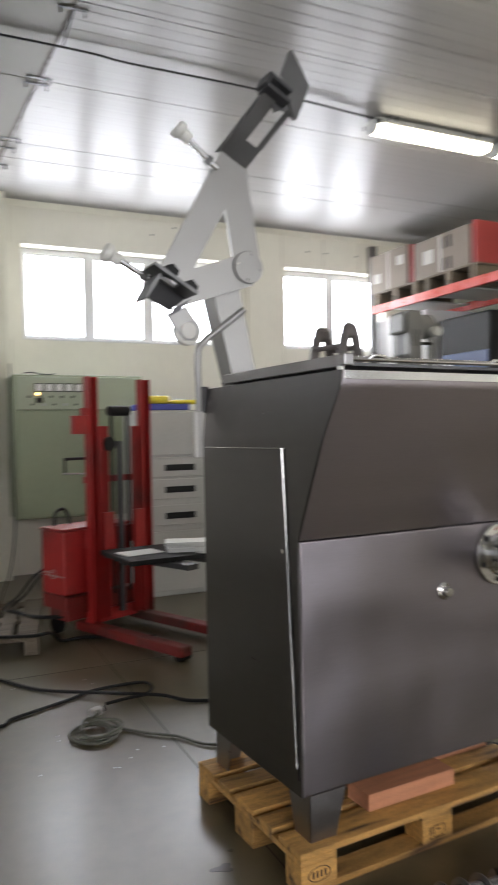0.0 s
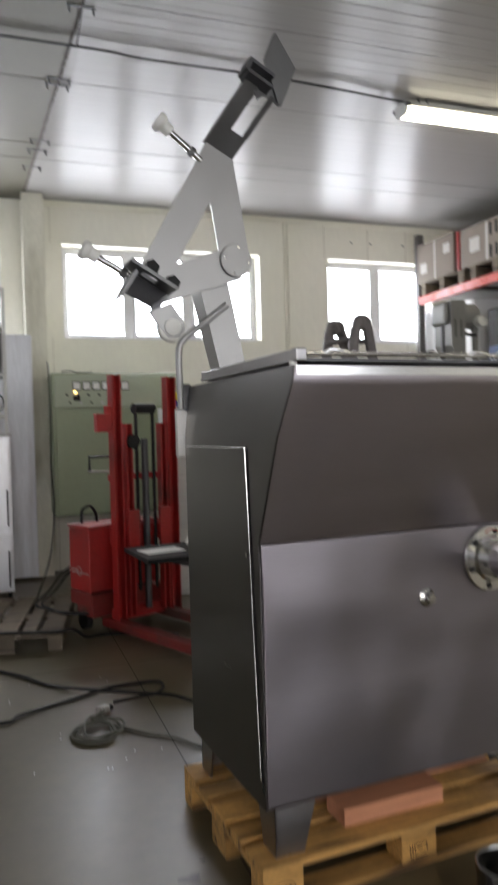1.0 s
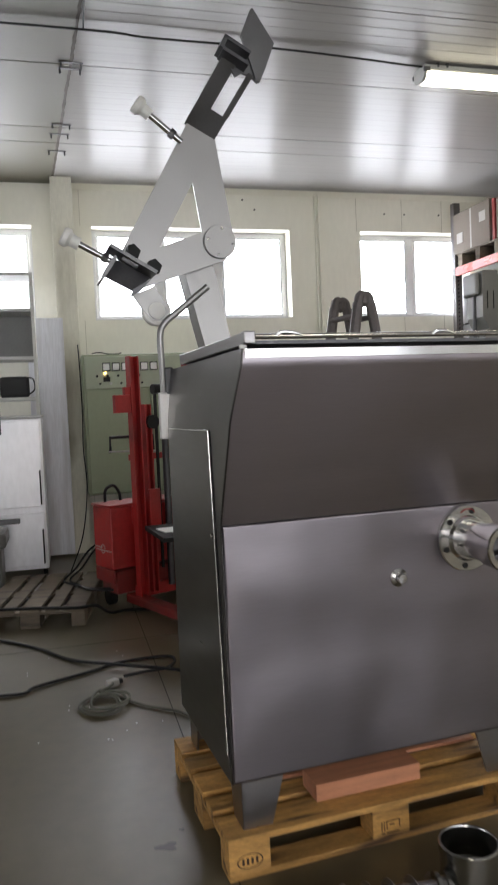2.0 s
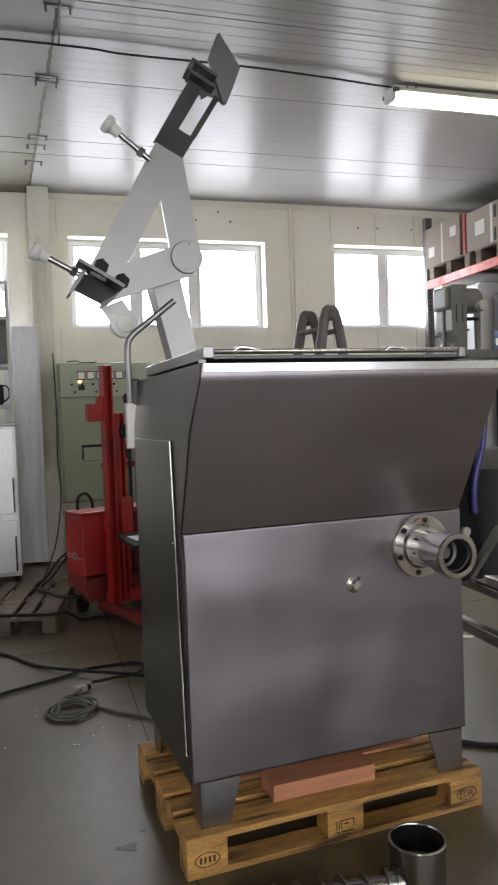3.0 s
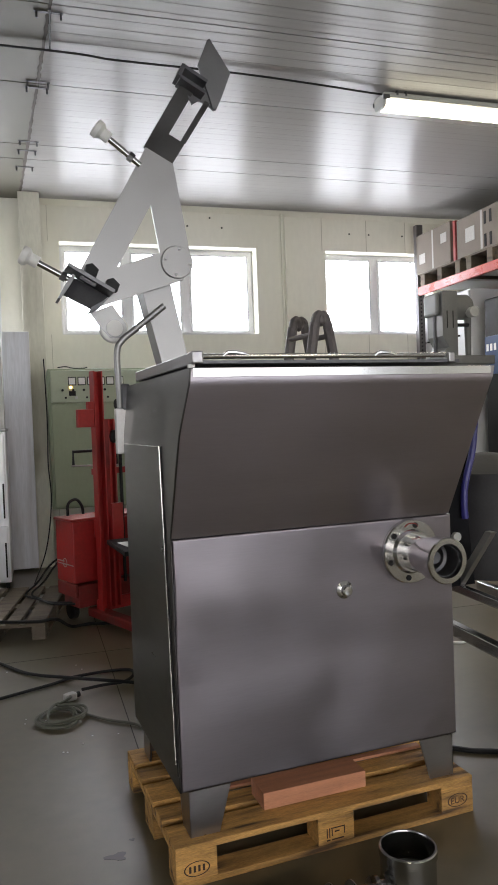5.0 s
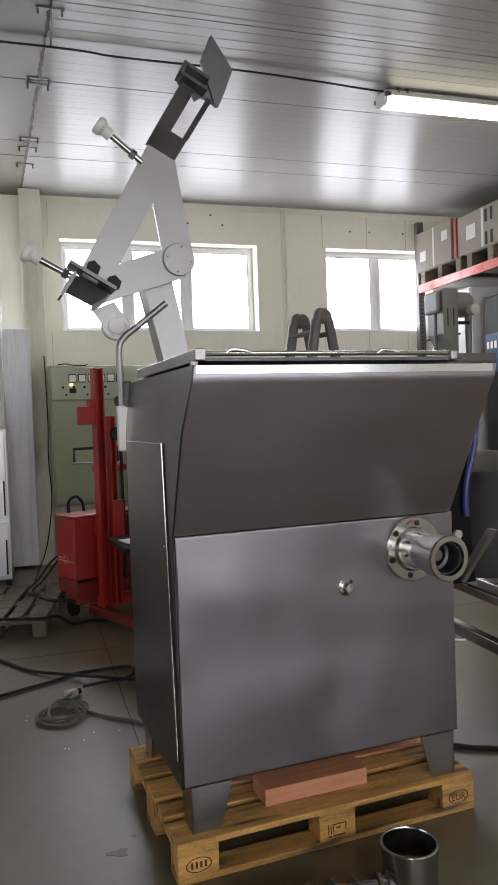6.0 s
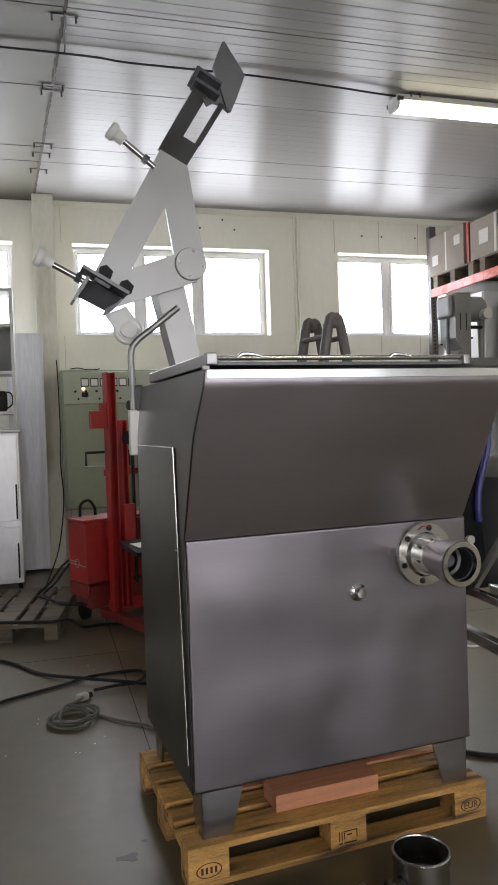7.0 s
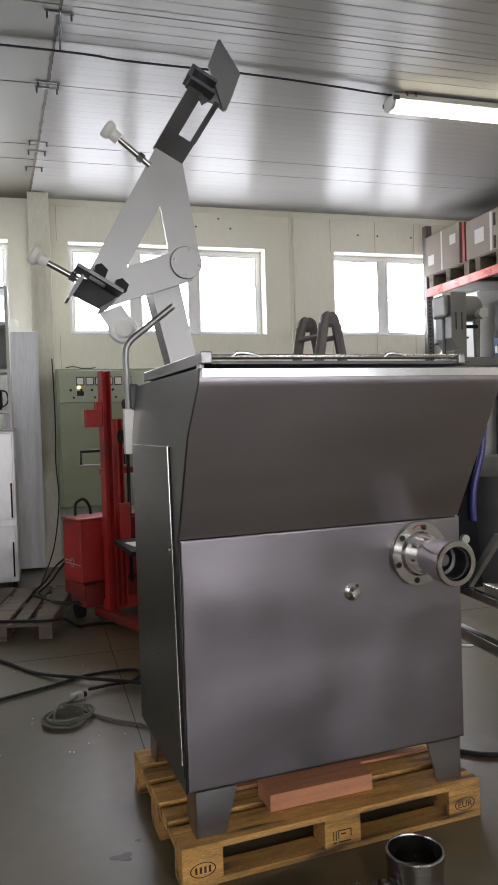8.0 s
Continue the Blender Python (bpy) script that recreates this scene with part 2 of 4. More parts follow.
def part(name, bm, mat, parent, label="", smooth=False):
    ob = new(name, mesh_of(name, bm, mat, smooth))
    ob.parent = parent
    return tagged(ob, label)


def thing(name, label, category, m, group="", kind=""):
    ob = new(name)
    ob.matrix_world = m
    return tagged(ob, label, category, group, kind)


def single(name, bm, mat, label, category, m=Matrix(), group="", kind="", smooth=False):
    ob = new(name, mesh_of(name, bm, mat, smooth))
    ob.matrix_world = m
    return tagged(ob, label, category, group, kind)


def B():
    return bmesh.new()


def flat(*b, bevel=0.0):
    return box(B(), *b, bevel=bevel)


# ---- the hall ----
X0, X1, Y0, Y1, TOP = -10.0, 6.2, -7.0, 6.36, 4.2
floor = single("floor", flat(X0 - 0.2, X1 + 0.2, Y0 - 0.2, Y1 + 0.2, -0.2, 0), FLOOR, "worn grey concrete floor with a dull sheen", "floor", kind="structure")


CEILING_SEAMS = [Y0 - 0.2, -5.3, -4.15, -3.0, -1.85, -0.7, 0.45, 1.4, 2.36, 3.46, 4.7, 5.09, Y1 + 0.2]


def cross(y):
    """Where the joint across the ceiling lies."""
    return -0.19 - 0.06 * (y - 2.68)


def ceiling_mesh(west):
    """Long panels along x with open joints between them; those east of the joint across are ribbed."""
    bm = B()
    def strip(a, b, z0, z1):
        if west:
            slab(bm, [(X0 - 0.2, a), (cross(a) - 0.007, a), (cross(b) - 0.007, b), (X0 - 0.2, b)], z0, z1, "z")
        else:
            slab(bm, [(cross(a) + 0.007, a), (X1 + 0.2, a), (X1 + 0.2, b), (cross(b) + 0.007, b)], z0, z1, "z")
    for a, b in zip(CEILING_SEAMS, CEILING_SEAMS[1:]):
        strip(a + 0.006, b - 0.006, TOP, TOP + 0.1)
        y = a + 0.09
        while y < b - 0.05 and not west:
            x0, x1 = cross(y) + 0.007, X1 + 0.2
            d = 0.0016 if y < 2.9 else 0.0007
            slab(bm, [(y - 0.006, TOP + 0.001), (y - 0.002, TOP - d), (y + 0.002, TOP - d), (y + 0.006, TOP + 0.001)], x0, x1, "x")
            y += 0.115
    if west:
        box(bm, X0 - 0.2, X1 + 0.2, Y0 - 0.2, Y1 + 0.2, TOP + 0.104, TOP + 0.2)
    return bm


ceiling = single("ceiling_1", ceiling_mesh(False), CEILING, "glossy grey-white ribbed ceiling panels", "ceiling", kind="structure")
single("ceiling_2", ceiling_mesh(True), CEILING_DULL_SHADED, "dull olive-grey plain ceiling panels, base darkened for the shade there", "ceiling", kind="structure")


def sealant():
    """A ragged bead of dirty sealant along the joint across the ceiling."""
    bm, rng = B(), random.Random(11)
    left, right, y = [], [], 0.5
    while y < Y1 - 0.02:
        w = 0.008 + 0.01 * rng.random() ** 2
        left.append((cross(y) - w, y)), right.append((cross(y) + 0.008 + 0.009 * rng.random() ** 2, y))
        y += 0.05
    lower = [[bm.verts.new((x, v, TOP - 0.004)) for x, v in side] for side in (left, right)]
    upper = [[bm.verts.new((x, v, TOP + 0.004)) for x, v in side] for side in (left, right)]
    for k in range(len(left) - 1):
        for p, q in ((lower[0], lower[1]), (upper[1], upper[0]), (upper[0], lower[0]), (lower[1], upper[1])):
            bm.faces.new((p[k], q[k], q[k + 1], p[k + 1]))
    bmesh.ops.recalc_face_normals(bm, faces=bm.faces[:])
    return bm


single("ceiling_sealant", sealant(), GRIME, "ragged brown dirty sealant along the ceiling joint", "sealant", kind="structure")

W_Z0, W_Z1 = 2.65, 3.73
OPENINGS = [(-3.1, -0.66), (0.005, 2.405), (3.345, 4.9)]
THICK = 0.3


def wall_north():
    bm = B()
    xs = [X0 - 0.2] + [v for o in OPENINGS for v in o] + [X1 + 0.2]
    for a, b in zip(xs[::2], xs[1::2]):
        box(bm, a, b, Y1, Y1 + THICK, 0, TOP)
    for a, b in OPENINGS:
        box(bm, a, b, Y1, Y1 + THICK, 0, W_Z0)
        box(bm, a, b, Y1, Y1 + THICK, W_Z1, TOP)
    return single("wall_north", bm, WALL, "cream insulated panel wall with high windows", "wall", kind="structure")


north = wall_north()
south = B()
for b in ((X0, -3.0, 0, TOP), (5.4, X1, 0, TOP), (-3.0, 5.4, 0, 1.0), (-3.0, 5.4, 3.2, TOP)):
    box(south, b[0], b[1], Y0 - THICK, Y0, b[2], b[3])
single("wall_south", south, PALE, "unseen pale grey wall closing the hall, with an assumed wide window", "wall", kind="structure")
# West wall is unseen, darkened to shape reflections; its window adds light.
west = B()
for b in ((Y0, -3.0, 0, TOP), (2.0, Y1, 0, TOP), (-3.0, 2.0, 0, 1.0), (-3.0, 2.0, 3.2, TOP)):
    box(west, X0 - 0.3, X0, b[0], b[1], b[2], b[3])
single("wall_west", west, DARK_WALL, "unseen wall closing the hall, kept dark for reflections, with an added window", "wall", kind="structure")
single("wall_east", flat(X1, X1 + 0.2, Y0 - 0.2, Y1, 0, TOP), WALL, "plain cream wall behind the pallet rack", "wall", kind="structure")


def window(name, x0, x1, bars, m=pose(0, Y1 + 0.2, 0), z0=W_Z0, z1=W_Z1, glow=1.0):
    """A plastic window set back in its opening; bars are the middles of its upright posts."""
    w = thing(name, "white plastic window, panes blown out by daylight", "window", m, kind="structure")
    f, h = 0.042, 0.042
    bm = B()
    for b in ((x0, x1, 0, 0.06, z0, z0 + f), (x0, x1, 0, 0.06, z1 - f, z1), (x0, x0 + f, 0, 0.06, z0 + f, z1 - f), (x1 - f, x1, 0, 0.06, z0 + f, z1 - f)):
        box(bm, *b, bevel=0.004)
    part("window_frame", bm, FRAME, w)
    for x in bars:
        part("post", flat(x - h, x + h, 0.0, 0.058, z0 + f, z1 - f, bevel=0.004), FRAME, w)
    edges = [x0 + f] + [v for x in bars for v in (x - h, x + h)] + [x1 - f]
    for a, b in zip(edges[::2], edges[1::2]):
        bm = B()
        s = 0.026
        for q in ((a, b, -0.012, 0.03, z0 + f, z0 + f + s), (a, b, -0.012, 0.03, z1 - f - s, z1 - f), (a, a + s, -0.012, 0.03, z0 + f + s, z1 - f - s), (b - s, b, -0.012, 0.03, z0 + f + s, z1 - f - s)):
            box(bm, *q, bevel=0.003)
        sash = part("sash", bm, FRAME, w)
        pane = part("pane", flat(a + s, b - s, 0.012, 0.018, z0 + f + s, z1 - f - s), GLASS, sash)
        pane.visible_shadow = False
        bm, r = B(), 0.007
        for q in ((a + s, b - s, z0 + f + s, z0 + f + s + r), (a + s, b - s, z1 - f - s - r, z1 - f - s), (a + s, a + s + r, z0 + f + s + r, z1 - f - s - r), (b - s - r, b - s, z0 + f + s + r, z1 - f - s - r)):
            box(bm, q[0], q[1], -0.006, 0.0115, q[2], q[3])
        part("gasket", bm, GASKET, sash, "grey rubber gasket")
    for x in bars:
        part("handle", box(flat(x + 0.045, x + 0.065, -0.03, -0.012, 3.08, 3.2, bevel=0.004), x + 0.048, x + 0.062, -0.05, -0.03, 3.17, 3.19), FRAME, w)
    part("window_sill", flat(x0 - 0.0, x1 + 0.0, -0.2, 0.0, z0 - 0.0, z0 + 0.012), FRAME, w)
    window_light(x0 + 0.01, x1 - 0.01, z0 + 0.01, z1 - 0.01, m, glow)


window("window_1", *OPENINGS[1], (0.80, 1.53))
window("window_2", *OPENINGS[2], (4.13,))
window("window_3", *OPENINGS[0], (-2.3, -1.45))
# Unseen; assumed from daylight in the steel front, widened to brighten panel and fridge.
window("window_4", -5.4, 3.0, (-3.9, -2.4, -0.9, 0.6, 2.0), pose(0, Y0 - 0.2, 0, 0, 0, 180), 1.0, 3.2, 0.22)
# No window known here; added to light the fridge and cladding.
window("fill_window_west", -3.0, 2.0, (-1.3, 0.4), pose(X0 - 0.2, 0, 0, 0, 0, 90), 1.0, 3.2, 0.2)


def lettering(bm, words, size, m):
    """Adds raised letters, centred, standing on the x axis of m."""
    text = bpy.data.curves.new("letters", "FONT")
    text.body, text.size, text.align_x, text.extrude = words, size, "CENTER", 0.0004
    holder = bpy.data.objects.new("letters", text)
    data = bpy.data.meshes.new_from_object(holder)
    data.transform(m)
    bm.from_mesh(data)
    bpy.data.objects.remove(holder), bpy.data.curves.remove(text), bpy.data.meshes.remove(data)
    return bm


# ---- pallets ----
def pallet(label, mat, m, marks):
    """A four-way pallet, 1.2 m by 0.8 m: deck boards, cross boards, blocks and runners."""
    p = thing("pallet", label, "pallet", m)
    cols, rows = ((0, 0.145), (0.5275, 0.6725), (1.055, 1.2)), ((0, 0.1), (0.3275, 0.4725), (0.7, 0.8))
    for a, b in ((0, 0.145), (0.186, 0.286), (0.3275, 0.4725), (0.514, 0.614), (0.655, 0.8)):
        part("deck_board", flat(0, 1.2, a, b, 0.122, 0.144, bevel=0.003), mat, p)
    for a, b in cols:
        part("cross_board", flat(a, b, 0.001, 0.799, 0.1, 0.1217, bevel=0.002), mat, p)
    for a, b in rows:
        part("runner", flat(0, 1.2, a, b, 0, 0.022, bevel=0.003), mat, p)
    n = 0
    for a, b in cols:
        for c, d in rows:
            block = part("block", flat(a, b, c, d, 0.0222, 0.0998, bevel=0.003), mat, p)
            if marks and c == 0:
                x, ring = (a + b) / 2, B()
                if n != 1:
                    lathe(ring, [(0.9, 0.0), (1.0, 0.0), (1.0, 1.0), (0.9, 1.0), (0.9, 0.0)], Matrix.Translation((x, 0.0005, 0.061)) @ Matrix.Rotation(radians(90), 4, "X") @ Matrix.Diagonal((0.046, 0.026, 0.001, 1)), 28)
                    if n == 2:
                        lettering(ring, "EUR", 0.036, pose(x, -0.0004, 0.0485, 90, 0, 0))
                    else:
                        for k in range(4):
                            u = x - 0.024 + k * 0.016
                            box(ring, u - 0.004, u + 0.004, -0.0006, 0.001, 0.05, 0.072)
                else:
                    for u, v, w, h in ((-0.04, 0.045, 0.004, 0.035), (-0.03, 0.045, 0.004, 0.035), (-0.022, 0.076, 0.055, 0.004), (-0.02, 0.05, 0.004, 0.024), (-0.008, 0.062, 0.02, 0.005), (0.03, 0.05, 0.004, 0.03), (-0.04, 0.034, 0.014, 0.005), (-0.02, 0.034, 0.05, 0.005)):
                        box(ring, x + u, x + u + w, -0.0006, 0.001, v, v + h)
                part("mark", ring, INK, block, "dark branded mark")
                n += 1
    return p


pallet("euro pallet of yellow-brown wood under the steel machine", WOOD, SITE, True)
pallet("weathered grey wooden pallet lying empty on the floor", WOOD_OLD, pose(-0.36, 3.19, 0, 0, 0, 80), False)


# ---- the steel grinder ----
def hopper_bend():
    """The rolled bend from the leaning hopper front to its upright lip."""
    a, c, b = Vector((-0.188, 1.669)), Vector((-0.195, 1.684)), Vector((-0.195, 1.696))
    return [tuple(a * (1 - t) ** 2 + c * 2 * t * (1 - t) + b * t * t) for t in (k / 7 for k in range(8))]


def tapered(bm):
    """The far end of the hopper draws in towards its foot."""
    for v in bm.verts:
        if v.co.x > 1.1:
            v.co.x -= 0.05 - 0.035 * (v.co.z - 1.174) / 0.51
        else:
            v.co.x = side_x(v.co.z) + 0.0051
    return bm


def bowed_panel():
    """The front panel, a thick sheet; a swell near one end is shaped in for its bright band."""
    x0, x1, z0, z1 = 0.041, 1.16, 0.305, 1.17
    us = [x0, x0 + 0.002, x0 + 0.006, x0 + 0.008] + [x0 + 0.006 + (x1 - x0 - 0.012) * k / 24 for k in range(1, 24)] + [x1 - 0.008, x1 - 0.006, x1 - 0.002, x1]
    vs = [z0, z0 + 0.002, z0 + 0.006, z0 + 0.008] + [z0 + 0.006 + (z1 - z0 - 0.012) * k / 32 for k in range(1, 32)] + [z1 - 0.008, z1 - 0.006, z1 - 0.002, z1]
    bm, rows = B(), []
    for z in vs:
        row = []
        for x in us:
            edge = min(x - x0, x1 - x, z - z0, z1 - z)
            fold = 0.006 if edge < 0.001 else 0.002 if edge < 0.004 else 0.0
            swell = 0.0095 * max(0, 1 - (x - x0) / 0.58) ** 0.7 * math.exp(-((z - 0.955) / 0.1) ** 2) * min(1, (x - x0) / 0.05)
            row.append(bm.verts.new((x, 0.037 + fold - swell, z)))
        rows.append(row)
    for one, two in zip(rows, rows[1:]):
        for k in range(len(us) - 1):
            bm.faces.new((one[k], one[k + 1], two[k + 1], two[k]))
    rim = rows[0] + [r[-1] for r in rows[1:-1]] + rows[-1][::-1] + [r[0] for r in rows[-2:0:-1]]
    back = [bm.verts.new((v.co.x, 0.06, v.co.z)) for v in rim]
    for k in range(len(rim)):
        j = (k + 1) % len(rim)
        bm.faces.new((rim[j], rim[k], back[k], back[j]))
    bm.faces.new(back)
    bmesh.ops.recalc_face_normals(bm, faces=bm.faces[:])
    return bm


def side_x(z):
    """How far in the side sheet stands at a height."""
    t = max(0, z - 1.5)
    return 0.0345 + 0.115 * (t * t / 0.08 if t < 0.04 else t - 0.02)


def side_sheet():
    """The whole side in one sheet: upright below, leaning in above, its front edge folded round to the front."""
    front = [(0.305, 0.04), (1.0, 0.04), (1.174, 0.04)] + [(z, y) for y, z in hopper_bend()] + [(1.729, -0.194)]
    def at(z):
        for (z0, y0), (z1, y1) in zip(front, front[1:]):
            if z0 <= z <= z1:
                return y0 + (y1 - y0) * (z - z0) / (z1 - z0)
        return front[-1][1]
    bm, grid = B(), []
    levels = [0.305, 0.6, 0.9, 1.1, 1.174, 1.25, 1.35, 1.45] + [1.49 + 0.01 * k for k in range(9)] + [1.6, 1.64, 1.669, 1.676, 1.682, 1.689, 1.696, 1.729]
    for z in levels:
        x, y, r = side_x(z), at(z), 0.005
        row = [(x + r, y + 0.03), (x + r, y)] + [(x + r - r * math.sin(k * math.pi / 8), y + r - r * math.cos(k * math.pi / 8)) for k in (1, 2, 3)] + [(x, y + r), (x, y + r + 0.002), (x, y + r + 0.004)]
        row += [(x, y + r + (0.762 - y - r) * k / 6) for k in range(1, 7)] + [(x + 0.03, 0.762)]
        grid.append([bm.verts.new((u, v, z)) for u, v in row])
    for one, two in zip(grid, grid[1:]):
        for k in range(len(one) - 1):
            bm.faces.new((one[k], one[k + 1], two[k + 1], two[k]))
        bm.faces.new((one[-1], one[0], two[0], two[-1]))
    bm.faces.new(grid[0][::-1]), bm.faces.new(grid[-1])
    bmesh.ops.recalc_face_normals(bm, faces=bm.faces[:])
    return bm


def grinder():
    g = thing("meat_grinder", "large brushed stainless steel mixer grinder on a wooden pallet", "grinder", SITE)
    # Housing with its left door.
    part("body", slab(B(), [(0.052, 0.305), (1.14, 0.305), (1.14, 1.5), (0.052, 1.5)], 0.062, 0.76), STEEL_SIDE, g)
    part("side_sheet", side_sheet(), STEEL_SHADED, g, "satin steel side sheet folded into the hopper", True)
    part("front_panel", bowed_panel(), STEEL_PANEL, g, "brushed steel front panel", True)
    door = part("side_door", slab(B(), [(0.06, 0.4), (0.745, 0.34), (0.745, 1.485), (0.122, 1.485)], 0.03, 0.041, "x"), STEEL_SHADED, g)
    # Thin polished tubes laid on to draw the bright lines along the door's edges.
    part("door_edge", tube(B(), [(0.029, 0.121, 1.485), (0.029, 0.059, 0.4)], 0.003, 8), STEEL_BRIGHT, door, "thin polished tube drawing the bright line of the door edge")
    part("door_top_edge", tube(B(), [(0.0305, 0.122, 1.484), (0.0305, 0.74, 1.484)], 0.002, 8), STEEL_BRIGHT, door)
    # Black strip painted in for the shadow gap between door and front panel.
    part("door_seal", slab(B(), [(0.05, 0.36), (0.056, 0.36), (0.118, 1.485), (0.111, 1.485)], 0.0325, 0.0345, "x"), BLACK, g, "black strip for the shadow gap beside the door")
    part("latch", rod(B(), (0.022, 0.118, 1.13), (0.04, 0.118, 1.13), 0.009), STEEL_BRIGHT, door)
    # Hopper: the front leans out over the panel.
    slope = [(0.037 - 0.225 * (z - 1.174) / 0.495, z) for z in (1.174, 1.35, 1.5, 1.51, 1.525, 1.54, 1.6)] + hopper_bend() + [(-0.195, 1.722), (-0.19, 1.729), (-0.16, 1.729), (-0.15, 1.69), (0.05, 1.25), (0.09, 1.174)]
    part("hopper_front", tapered(slab(B(), slope, 0.046, 1.2, "x")), STEEL, g, "leaning steel hopper front rolled into an upright lip", True)
    # Polished strip laid over the brushed lip to give it a white highlight.
    part("hopper_lip", flat(0.066, 1.178, -0.1985, -0.1955, 1.7, 1.7285, bevel=0.001), STEEL_BRIGHT, g, "polished strip added for the highlight on the hopper lip")
    side = [(-0.192, 1.729), (0.76, 1.729), (0.76, 1.5), (-0.085, 1.5), (-0.185, 1.69)]
    part("hopper_side", tapered(slab(B(), side, 1.2, 1.212, "x")), STEEL_SIDE, g)
    part("hopper_back", flat(0.06, 1.2, 0.74, 0.76, 1.5, 1.729), STEEL_SIDE, g)
    part("collar", flat(1.141, 1.165, 0.05, 0.76, 1.46, 1.5), STEEL_SIDE, g)
    # Lid frame with its front rail.
    lid = part("lid", slab(B(), [(0.075, -0.19), (1.05, -0.19), (1.05, 0.66), (0.075, 0.66)], 1.742, 1.752, "z"), STEEL_DARK, g)
    part("lid_edge", flat(0.066, 0.078, -0.195, 0.63, 1.74, 1.778, bevel=0.003), STEEL_SIDE, lid)
    part("rail", rod(B(), (0.1, -0.18, 1.765), (1.02, -0.18, 1.768), 0.0085), STEEL_BRIGHT, lid)
    part("lid_corner", flat(0.064, 0.1, -0.203, -0.165, 1.742, 1.78, bevel=0.004), STEEL_SIDE, lid)
    part("lid_corner", flat(1.0, 1.025, -0.2, -0.165, 1.742, 1.776, bevel=0.004), STEEL_SIDE, lid)
    for x in (0.2, 0.74):
        part("grip", tube(B(), curve_points([(x - 0.03, -0.183, 1.766), (x - 0.012, -0.186, 1.777), (x + 0.025, -0.186, 1.775), (x + 0.055, -0.183, 1.768)], 5), 0.006, 8), STEEL_BRIGHT, lid)
    part("hinge_pin", rod(B(), (0.07, -0.17, 1.73), (0.07, -0.17, 1.742), 0.012), NYLON, lid)
    # Outlet neck with its flange.
    cx, cz = 0.965, 1.045
    turned = Matrix.Translation((cx, 0.037, cz)) @ Matrix.Rotation(radians(90), 4, "X")
    flange = part("flange", lathe(B(), [(0.06, 0.0), (0.118, 0.0), (0.122, 0.004), (0.122, 0.018), (0.118, 0.022), (0.084, 0.022), (0.078, 0.03), (0.075, 0.034), (0.06, 0.034), (0.06, 0.0)], turned, 48), STEEL_BRIGHT, g, "polished bolted outlet flange", True)
    for k in range(6):
        a = radians(20 + 60 * k)
        part("bolt_hole", rod(B(), (cx + 0.1 * math.cos(a), 0.016, cz + 0.1 * math.sin(a)), (cx + 0.1 * math.cos(a), 0.012, cz + 0.1 * math.sin(a)), 0.0105), BLACK, flange)
    part("arrow", tube(B(), curve_points([(cx - 0.03, 0.013, cz + 0.095), (cx - 0.012, 0.013, cz + 0.106), (cx + 0.015, 0.013, cz + 0.105), (cx + 0.028, 0.013, cz + 0.094)], 5), 0.002, 6), RED, flange, "red painted arrow")
    part("neck", lathe(B(), [(0.052, 0.02), (0.068, 0.02), (0.068, 0.15), (0.072, 0.155), (0.072, 0.165), (0.078, 0.17), (0.078, 0.212), (0.082, 0.216), (0.082, 0.24), (0.078, 0.245), (0.061, 0.245), (0.059, 0.24), (0.059, 0.02), (0.052, 0.02)], turned, 48), STEEL_BRIGHT, g, "turned steel outlet neck", True)
    # Dark sleeve added inside the bright neck to darken its open bore.
    part("liner", lathe(B(), [(0.046, 0.03), (0.058, 0.03), (0.058, 0.225), (0.056, 0.225), (0.056, 0.16), (0.046, 0.155), (0.046, 0.03)], turned, 40), STEEL_DARK, g, "", True)
    part("bore", lathe(B(), [(0.0, 0.05), (0.045, 0.05), (0.045, 0.06), (0.0, 0.06)], turned, 24), STEEL_DARK, g)
    part("shaft", lathe(B(), [(0.0, 0.05), (0.022, 0.05), (0.022, 0.17), (0.0, 0.17)], turned, 20), STEEL_DARK, g, "", True)
    knob = Matrix.Translation((0.682, 0.037, 0.929)) @ Matrix.Rotation(radians(90), 4, "X")
    part("button", lathe(B(), [(0.0, 0.0), (0.033, 0.0), (0.033, 0.006), (0.024, 0.012), (0.02, 0.014), (0.02, 0.03), (0.016, 0.034), (0.0, 0.035)], knob, 28), STEEL_BRIGHT, g, "polished round button", True)
    # Tapered feet of folded sheet.
    for x, s in ((0.066, 1), (1.14, -1)):
        for y, d in ((0.04, 1), (0.756, -1)):
            bm = B()
            slab(bm, [(x, 0.144), (x + s * 0.105, 0.144), (x + s * 0.15, 0.304), (x, 0.304)], y, y + d * 0.008)
            slab(bm, [(y, 0.144), (y + d * 0.1, 0.144), (y + d * 0.14, 0.304), (y, 0.304)], x, x + s * 0.008, "x")
            part("foot", bm, STEEL_SIDE, g)
    # Bent operating lever in its sleeve behind the housing.
    part("lever", tube(B(), curve_points([(0.03, 0.785, 1.44), (0.026, 0.78, 1.7), (0.022, 0.775, 1.87), (0.045, 0.772, 1.925), (0.1, 0.765, 1.97), (0.228, 0.74, 2.072)], 6), 0.014, 14), STEEL_MATT, g, "", True)
    part("sleeve", flat(0.004, 0.05, 0.764, 0.8, 1.44, 1.635, bevel=0.004), STEEL_PALE, g)
    part("lever_clamp", flat(0.03, 0.07, 0.764, 0.792, 1.62, 1.74, bevel=0.008), STEEL_DARK, g)
